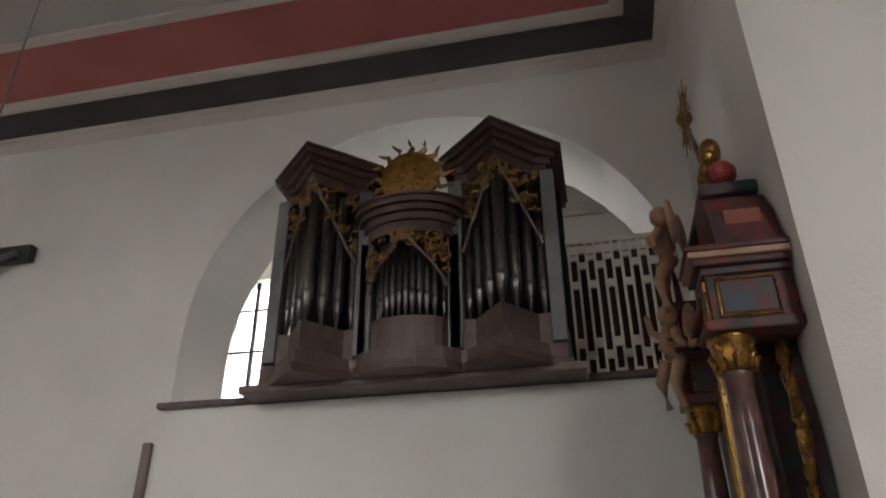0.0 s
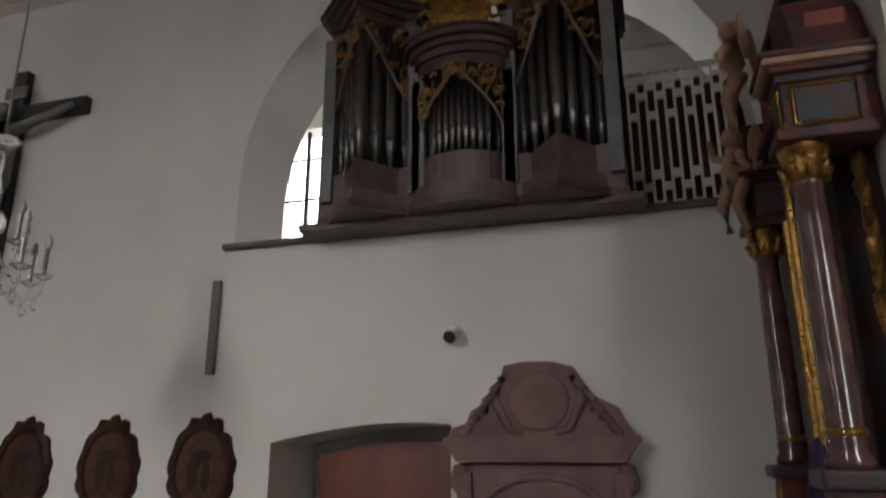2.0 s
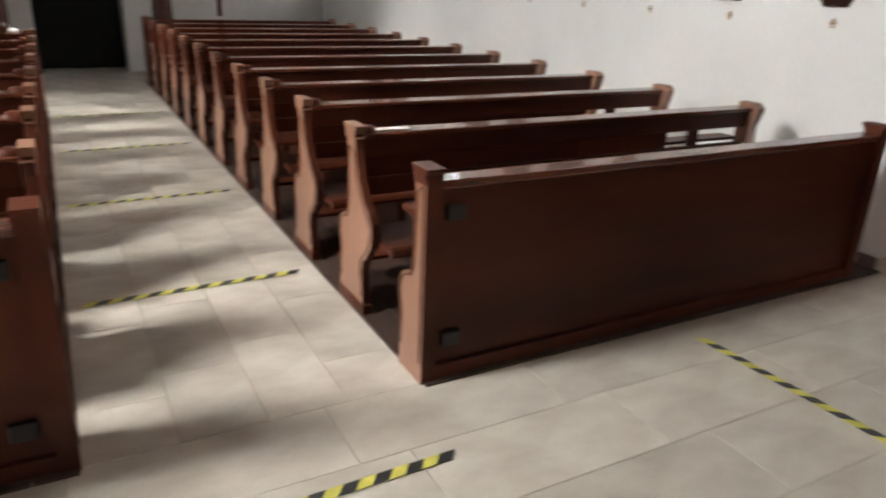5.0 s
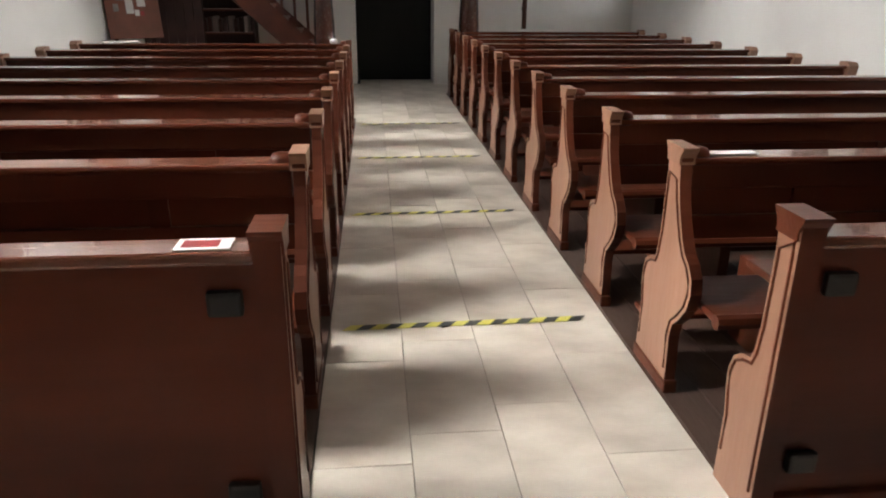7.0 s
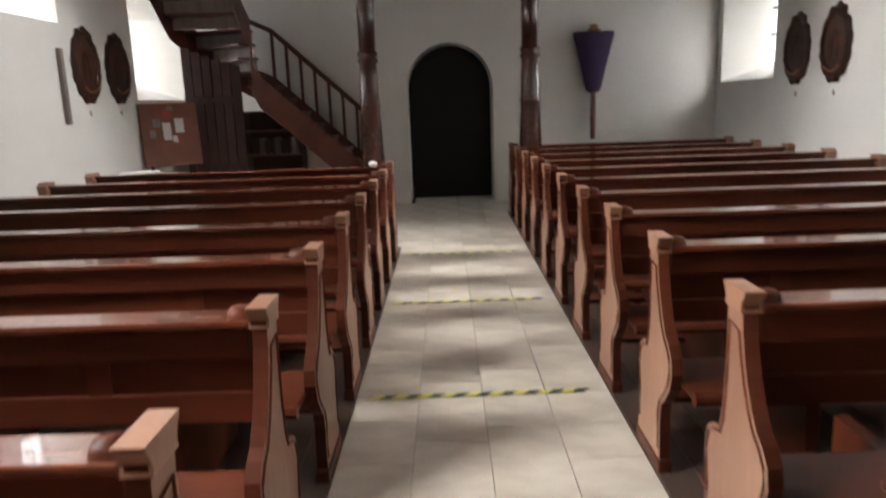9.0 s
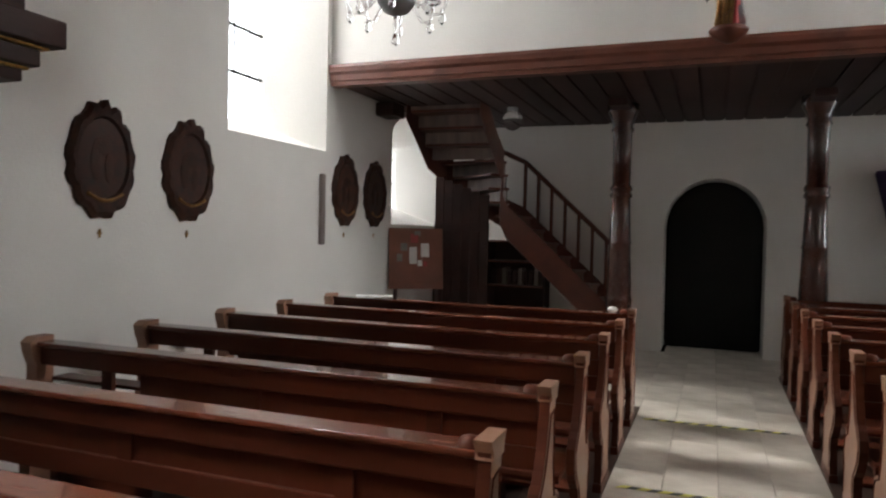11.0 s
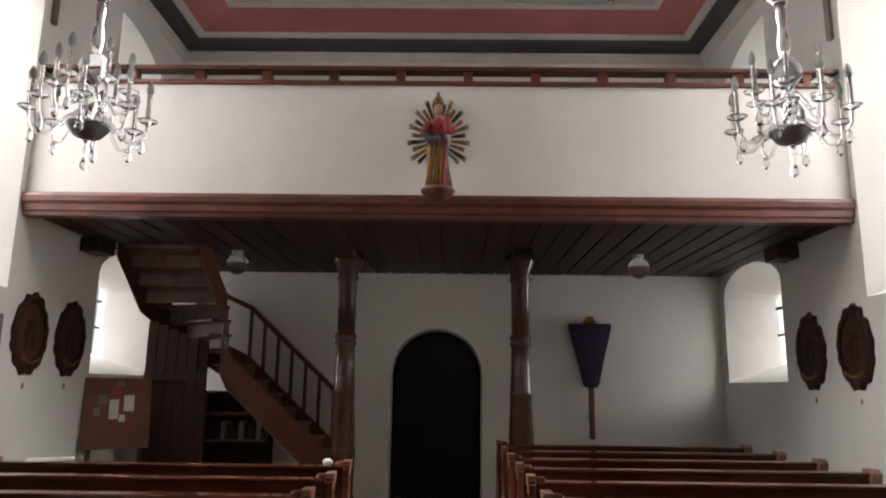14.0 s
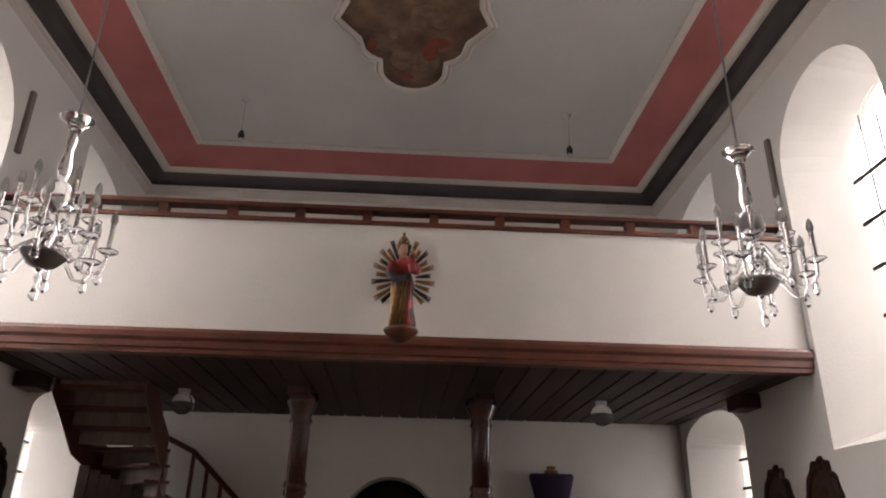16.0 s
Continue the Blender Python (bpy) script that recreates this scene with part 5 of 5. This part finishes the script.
def chandelier():
    """Its own zero is the tip of the lowest drop."""
    c = empty("chandelier", "clear glass chandelier with curved arms and candle bulbs", "chandelier", "glass chandeliers")
    part("finial_drop", lathe([(0.002, 0.0), (0.022, 0.02), (0.018, 0.05), (0.006, 0.08), (0.012, 0.10), (0.02, 0.12), (0.008, 0.14), (0.02, 0.17)], 14), CRYSTAL, c, smooth=True)
    part("bowl", lathe([(0.02, 0.17), (0.07, 0.19), (0.105, 0.235), (0.11, 0.25), (0.09, 0.245), (0.05, 0.20)], 20), STEEL, c, "silvered bowl", smooth=True)
    part("stem", lathe([(0.035, 0.25), (0.02, 0.30), (0.045, 0.36), (0.05, 0.42), (0.02, 0.47), (0.03, 0.49), (0.075, 0.54), (0.08, 0.59), (0.05, 0.64), (0.02, 0.66), (0.035, 0.72), (0.03, 0.78), (0.018, 0.84), (0.028, 0.90), (0.024, 0.95), (0.045, 1.0), (0.085, 1.03), (0.088, 1.04), (0.03, 1.02)], 18), CRYSTAL, c, smooth=True)
    part("wire", tube([(0, 0, 1.02), (0, 0, 3.86)], 0.006, 6), STEEL, c)
    part("ceiling_rose", lathe([(0.012, 3.80), (0.05, 3.84), (0.05, 3.905)], 14), STEEL, c)
    for ringn, n, rad, z in ((0, 8, 0.285, 0.27), (1, 6, 0.18, 0.42)):
        for k in range(n):
            a = 2 * math.pi * k / n + ringn * 0.5
            ca, sa = math.cos(a), math.sin(a)
            arm = part("arm", tube([(ca * r, sa * r, z0) for r, z0 in ((0.05, z), (rad * 0.25, z + 0.03), (rad * 0.45, z - 0.02), (rad * 0.68, z - 0.09), (rad * 0.88, z - 0.085), (rad * 0.98, z - 0.04), (rad, z + 0.03))], 0.009, 8), CRYSTAL, c, smooth=True)
            part("drip_pan", lathe([(0.012, z + 0.02), (0.05, z + 0.04), (0.052, z + 0.045), (0.015, z + 0.035), (0.014, z + 0.06)], 14, (ca * rad, sa * rad, 0)), CRYSTAL, arm)
            part("candle_sleeve", lathe([(0.013, z + 0.05), (0.013, z + 0.19)], 10, (ca * rad, sa * rad, 0)), SILVER, arm)
            part("bulb", lathe([(0.010, z + 0.19), (0.020, z + 0.215), (0.014, z + 0.25), (0.001, z + 0.275)], 12, (ca * rad, sa * rad, 0)), FROST, arm)
            part("prism_drop", lathe([(0.001, z - 0.15), (0.020, z - 0.125), (0.015, z - 0.09), (0.004, z - 0.07), (0.002, z - 0.05)], 8, (ca * rad * 0.92, sa * rad * 0.92, 0)), CRYSTAL, arm)
    return c


CH = chandelier()
CH.matrix_world = pose(-8.0, 0.52, 2.725, 0, 0, 20) @ Matrix.Scale(1.06, 4)
copy_thing(CH, pose(-8.0, 4.42, 2.725, 0, 0, 5))
copy_thing(CH, pose(-4.50, 4.42, 2.73, 0, 0, 40))

# ---- statue on the gallery front ----
br = tagged(obj("statue_bracket", lathe([(0.03, 0), (0.12, 0.05), (0.155, 0.09), (0.165, 0.11), (0.15, 0.13)], 18), STAIR, smooth=True), "dark wooden bracket on the gallery front", "bracket")
br.matrix_world = pose(-10.74, 2.42, 3.30)
bm = lathe([(0.115, 0), (0.12, 0.05), (0.10, 0.18), (0.095, 0.30), (0.105, 0.40), (0.10, 0.47), (0.085, 0.53), (0.10, 0.60), (0.085, 0.66), (0.04, 0.70), (0.035, 0.73)], 28)
for v in bm.verts:
    a, z = math.atan2(v.co.y, v.co.x), v.co.z
    fold = 1 + (0.13 if z < 0.5 else 0.05) * math.sin(7 * a + 6 * z)
    v.co.x, v.co.y = v.co.x * 0.7 * fold, v.co.y * fold - 0.03 * math.sin(3.4 * z) + 0.02
ball((0.01, -0.005, 0.785), 0.052, bm, 12, (1, 0.85, 1.25))
for k in range(7):
    a = 2 * math.pi * k / 7
    tube([(0.01 + 0.042 * math.cos(a), -0.005 + 0.042 * math.sin(a), 0.835), (0.01 + 0.05 * math.cos(a), -0.005 + 0.05 * math.sin(a), 0.87), (0.01 + 0.03 * math.cos(a), -0.005 + 0.03 * math.sin(a), 0.91), (0.01, -0.005, 0.935)], [0.011, 0.010, 0.008, 0.006], 6, bm)
ball((0.01, -0.005, 0.955), 0.018, bm, 8)
tube([(0.02, -0.10, 0.63), (0.08, -0.13, 0.52), (0.11, -0.08, 0.45), (0.12, 0.02, 0.47)], [0.045, 0.045, 0.04, 0.025], 10, bm)
tube([(0.02, 0.10, 0.63), (0.07, 0.13, 0.55), (0.11, 0.10, 0.53)], [0.042, 0.042, 0.03], 10, bm)
tube([(0.10, 0.09, 0.52), (0.11, 0.08, 0.60), (0.10, 0.08, 0.67)], [0.035, 0.045, 0.03], 10, bm)
ball((0.105, 0.085, 0.715), 0.034, bm, 10)
for k in range(5):
    y = -0.08 + 0.035 * k
    tube([(0.075, y + 0.02, 0.46), (0.095, y, 0.25), (0.085, y - 0.015, 0.0)], [0.010, 0.017, 0.022], 6, bm)
stt = obj("carved_statue", bm, [OLDGOLD, RED, MARBLEB, FLESH], smooth=True)
for p in stt.data.polygons:
    z, y = p.center.z, p.center.y
    p.material_index = 0 if z > 0.83 else 3 if z > 0.70 else (1 if z > 0.52 else (2 if 0.40 < z or y > 0.075 else 1 if y > 0.035 else 0))
tagged(stt, "carved and gilded standing figure before a ray wreath", "sculpture")
stt.matrix_world = pose(-10.74, 2.42, 3.43)
wr = empty("ray_wreath", "wreath of dull metal rays fixed on the white parapet", "wreath", m=pose(-10.865, 2.42, 3.97))
for k in range(30):
    a = 2 * math.pi * (k + 0.5) / 30
    if math.sin(a) < -0.80:
        continue
    l = 1.0 if k % 2 else 0.86
    ca, sa = math.cos(a), math.sin(a)
    bm = bmesh.new()
    for o in (-0.05, 0.0, 0.05):
        tube([(0, 0.12 * math.cos(a), 0.20 * sa), (0.004, 0.31 * l * math.cos(a + o), 0.43 * l * math.sin(a + o))], [0.012, 0.006], 5, bm)
    part("ray", bm, OLDGOLD if k % 3 else IRON, wr)

# ---- purple-veiled lantern on the west wall ----
vl = empty("veiled_processional_cross", "processional cross under a purple veil with gilt top", "cross", m=pose(WW + 0.12, 4.51, 0))
bm = bmesh.new()
secs = ((1.60, 0.07, 0.05), (1.64, 0.11, 0.07), (1.95, 0.18, 0.08), (2.44, 0.305, 0.09), (2.48, 0.29, 0.08))
rings = []
for z, w, d in secs:
    rings.append([bm.verts.new((d * math.sin(t) * (1 + 0.1 * math.sin(5 * t)), w * math.copysign(abs(math.cos(t)) ** 0.5, math.cos(t)), z)) for t in [2 * math.pi * k / 28 for k in range(28)]])
for a, b in zip(rings, rings[1:]):
    for k in range(28):
        bm.faces.new((a[k], a[(k + 1) % 28], b[(k + 1) % 28], b[k]))
bm.faces.new(rings[0])
bm.faces.new(rings[-1])
part("veil", bm, PURPLE, vl, "purple cloth veil", smooth=True)
part("pole", tube([(0, 0, 0.91), (0, 0, 1.62)], 0.04), STAIR, vl)
part("gilt_top", lathe([(0.10, 2.48), (0.09, 2.52), (0.05, 2.54), (0.07, 2.57), (0.02, 2.59)], 12), GOLD, vl)
part("wall_bracket", box(-0.115, 0.0, -0.03, 0.03, 1.2, 1.25), IRON, vl)

# ---- lamps ----
for y in (-0.06, 4.83):
    g = empty("globe_lamp", "clear glass globe lamp under the gallery", "lamp", "globe lamps", pose(-12.75, y, 3.03))
    part("globe", ball((0, 0, 0), 0.13, None, 18), CRYSTAL, g, smooth=True)
    part("fitting", lathe([(0.06, 0.11), (0.07, 0.15), (0.07, 0.16)], 14), STEEL, g)
for y in (0.29, 4.50):
    g = empty("pendant_lamp", "small bare pendant bulb on a cord from the ceiling", "lamp", "pendant lamps", pose(-12.25, y, 6.28))
    part("rose", lathe([(0.05, 0.585), (0.03, 0.55), (0.01, 0.53)], 12), STEEL, g)
    part("cord", tube([(0, 0, 0.10), (0, 0, 0.55)], 0.009, 6), STEEL, g)
    part("socket", lathe([(0.035, 0.0), (0.045, 0.05), (0.02, 0.11)], 12), IRON, g)
    part("bulb", ball((0, 0, -0.03), 0.035, None, 10), FROST, g)

# ---- ceiling painting ----
cp = empty("ceiling_painting", "dark baroque ceiling painting in a curved stucco frame", "painting")


def half_lobe(k):
    """One end of the frame's outline: a round lobe, a shoulder and a pointed corner; k grows it."""
    pts = [(0.0, 0.70 + k), (0.55, 0.66 + k), (0.85, 0.70 + k), (1.10 + k * 0.4, 0.82 + k), (1.22 + k * 0.8, 0.74 + k * 0.9), (1.40 + k, 0.60 + k * 0.9), (1.62 + k, 0.56 + k * 0.9), (1.72 + k, 0.48 + k), (1.78 + k, 0.37 + k)]
    pts += [(1.98 + (0.37 + k) * math.sin(a), (0.37 + k) * math.cos(a)) for a in [radians(5 + 17 * i) for i in range(6)]]
    return pts


def quatrefoil(k):
    q = half_lobe(k)
    r = q + [(u, -v) for u, v in q[::-1]]
    r = r + [(-u, v) for u, v in r[::-1][1:-1]]
    return [(-9.45 - u, 2.43 + v) for u, v in r]


part("canvas", prism(quatrefoil(0), CEIL - 0.02, CEIL + 0.005, "z"), FRESCO, cp)
for k, z, r in ((0.015, -0.03, 0.03), (0.075, -0.015, 0.022)):
    q = [(x, y, CEIL + z) for x, y in quatrefoil(k)]
    part("stucco_frame", tube(q + q[:1], r, 8), TRIM, cp, "pale stucco moulding")
bm = bmesh.new()
rnd = random.Random(11)
for k in range(16):
    ball((-11.0 + rnd.uniform(-0.40, 1.6), 2.43 + rnd.uniform(-0.42, 0.42), CEIL - 0.021), 1, bm, 8, (rnd.uniform(0.06, 0.22), rnd.uniform(0.05, 0.16), 0.004))
part("cloud_forms", bm, FRESCOC, cp, "pale painted clouds")
bm = bmesh.new()
for x, y, w, d in ((-11.05, 2.62, 0.20, 0.10), (-10.9, 2.72, 0.1, 0.13), (-11.55, 2.35, 0.06, 0.1), (-11.0, 1.95, 0.12, 0.05)):
    ball((x, y, CEIL - 0.024), 1, bm, 8, (w, d, 0.004))
part("red_drapery", bm, FRESCOR, cp, "painted red drapery")

# ---- notice board, cupboard and clutter below the stair ----
nb = empty("notice_board", "leaning red-brown notice board with pinned papers", "notice board", m=pose(-12.55, -1.25, 0.85, 0, -8, 35))
part("panel", box(-0.02, 0.02, -0.36, 0.36, 0.0, 0.80, 0.008), TAN, nb)
for y, z, w, h, m in ((-0.12, 0.42, 0.11, 0.18, PAPER), (0.04, 0.33, 0.10, 0.22, PAPER), (-0.12, 0.30, 0.05, 0.06, RED), (-0.05, 0.30, 0.06, 0.08, PAPER), (0.02, 0.60, 0.10, 0.12, RED), (0.16, 0.50, 0.09, 0.1, STONE), (0.22, 0.36, 0.07, 0.1, STONE), (-0.02, 0.70, 0.08, 0.06, STONE)):
    part("pinned_paper", box(0.021, 0.024, -y - w / 2, -y + w / 2, z, z + h), m, nb, "pinned sheet")
part("stand", box(-0.03, 0.0, -0.30, -0.25, -0.85, 0.05, bm=box(-0.03, 0.0, 0.25, 0.30, -0.85, 0.05)), OAK, nb)
cb = empty("stair_cupboard", "dark wooden shelf unit under the staircase", "cupboard")
part("back", box(-14.34, -14.30, -1.55, 0.10, 0, 1.50), OAK, cb)
for z in (0.05, 0.45, 0.83, 1.18, 1.47):
    part("shelf", box(-14.30, -13.95, -1.55, 0.10, z, z + 0.03, 0.004), STAIR, cb)
for y in (-1.58, -0.74, 0.10):
    part("side", box(-14.30, -13.95, y, y + 0.03, 0, 1.50), OAK, cb)
for k in range(9):
    b = tagged(obj("hymn_book", box(-14.25, -14.02, -0.68 + 0.08 * k, -0.68 + 0.08 * k + 0.06, 0.862, 1.06 + 0.02 * (k % 3), 0.004), (OAK, OAK, PIPEW)[k % 3]), "old hymn book standing on the shelf", "book", "hymn books")
en = empty("stair_partition", "dark boarded wooden partition under the staircase", "partition")
for k in range(6):
    part("board", box(-13.22, -13.19, -1.26 + 0.13 * k, -1.134 + 0.13 * k, 0.0, 2.36 - 0.05 * k, 0.006), OAK, en)
part("cross_rail", box(-13.188, -13.16, -1.26, -0.48, 1.62, 1.72, 0.006), OAK, en)
ft = tagged(obj("leaflet_sheet", box(-0.08, 0.08, -0.18, 0.18, 0, 0.02, 0.004), PAPER), "white leaflet lying on the pew ledge", "paper")
ft.matrix_world = pose(-10.33, -0.75, 0.945, 0, 0, 25)
cl = tagged(obj("white_cloth_bundle", ball((0, 0, 0.05), 0.06, None, 10, (1, 1.2, 0.8)), PAPER, smooth=True), "crumpled white cloth on the pew end", "cloth")
cl.matrix_world = pose(-10.33, 1.55, 0.935) @ Matrix.Scale(0.6, 4)
nt = empty("taped_notice", "small white notice with red print taped on the ledge", "notice", m=pose(-3.75, 1.56, 0.916) @ Matrix.Diagonal((0.9, 0.62, 1, 1)))
part("sheet", box(-0.045, 0.045, -0.11, 0.11, 0, 0.003), PAPER, nt)
part("red_print", box(-0.028, 0.028, -0.085, 0.06, 0.0032, 0.0042), RED, nt)
nt = tagged(obj("white_sticker", box(-0.03, 0.03, -0.10, 0.10, 0, 0.003), PAPER), "white strip taped on the pew ledge", "notice")
nt.matrix_world = pose(-4.56, 3.32, 0.946)

# carved and gilt-lined console high on the south wall
fc = empty("gilt_lined_console", "dark moulded wall console with gilt lines", "console", m=pose(-6.55, WS, 2.42))
for k, (w, d, z, h, m) in enumerate(((0.50, 0.20, 0.0, 0.07, OAK), (0.53, 0.22, 0.07, 0.02, GOLD), (0.56, 0.27, 0.09, 0.10, OAK), (0.60, 0.30, 0.19, 0.02, GOLD), (0.66, 0.36, 0.21, 0.16, OAK))):
    part("moulding", box(-w, w, 0, d, z, z + h, 0.012), m, fc)
part("upper_body", box(-0.50, 0.50, 0, 0.22, 0.37, 1.5, 0.01), PAINTING, fc)

# ---- tape on the floor ----


def tape(x0, y0, x1, y1, label):
    t = empty("floor_tape", label, "tape", "distance tapes")
    d = Vector((x1 - x0, y1 - y0, 0))
    n = max(3, round(d.length / 0.065))
    u = d.normalized()
    w = Vector((-u.y, u.x, 0)) * 0.025
    for k in range(n):
        p0, p1 = Vector((x0, y0, 0.0045)) + d * (k / n), Vector((x0, y0, 0.0045)) + d * ((k + 1) / n)
        bm = bmesh.new()
        sk = u * 0.02
        a = [bm.verts.new(q) for q in (p0 - w - sk, p1 - w - sk, p1 + w + sk, p0 + w + sk)]
        b = [bm.verts.new(v.co + Vector((0, 0, 0.0015))) for v in a]
        bm.faces.new(a)
        bm.faces.new(b)
        for i in range(4):
            bm.faces.new((a[i], a[(i + 1) % 4], b[(i + 1) % 4], b[i]))
        part("stripe", bm, BLACK if k % 2 else YELLOW, t)


for x in (-3.18, -5.09, -6.90, -8.70, -10.5):
    tape(x, 1.83, x - 0.02, 2.98, "yellow and black striped tape stuck across the aisle")
tape(-3.48, 4.59, -2.36, 4.61, "yellow and black striped tape on the stone floor")

# ---- stone slabs ----
fl = bpy.data.objects["floor"]
SH = {}


def slab(x0, x1, y0, y1):
    key = (round(x1 - x0, 3), round(y1 - y0, 3))
    if key not in SH:
        bm = box(-key[0] / 2 + 0.0015, key[0] / 2 - 0.0015, -key[1] / 2 + 0.0015, key[1] / 2 - 0.0015, -0.02, 0.0)
        bmesh.ops.bevel(bm, geom=[e for e in bm.edges if all(v.co.z > -0.001 for v in e.verts)], offset=0.0015, segments=1, affect="EDGES")
        me = bpy.data.meshes.new("slab")
        bm.to_mesh(me)
        bm.free()
        me.materials.append(SLAB)
        SH[key] = me
    s = new("slab", SH[key])
    s.parent = fl
    s.location = ((x0 + x1) / 2, (y0 + y1) / 2, 0.0 + random.uniform(-0.0008, 0.0008))


for i in range(4):
    y = 1.75 + 0.3375 * i
    x = -3.70
    first = True
    while x > WW - 0.7:
        l = 0.35 + 0.17 * (i % 3) if first else 0.72
        first = False
        slab(max(x - l, WW - 0.7), x, y, y + 0.3375)
        x -= l
for i in range(9):
    x = -3.70 + 0.40 * i
    y, first = WS, True
    while y < WN - 0.01:
        l = 0.45 + 0.2 * (i % 3) if first else 0.95
        first = False
        slab(x, x + 0.40, y, min(y + l, WN))
        y += l
tagged(obj("floor_west", box(WW, -10.9, WS, 1.75, -0.012, 0.0), SLAB), "worn stone floor below the gallery stair", "floor", kind="structure")
tagged(obj("floor_west_north", box(WW, -13.1, 3.10, WN, -0.012, 0.0), SLAB), "worn stone floor below the gallery", "floor", kind="structure")
tagged(obj("floor_chancel", box(-0.1, 6.0, 0.45, 4.9, -0.012, 0.0), SLAB), "stone floor of the chancel", "floor", kind="structure")
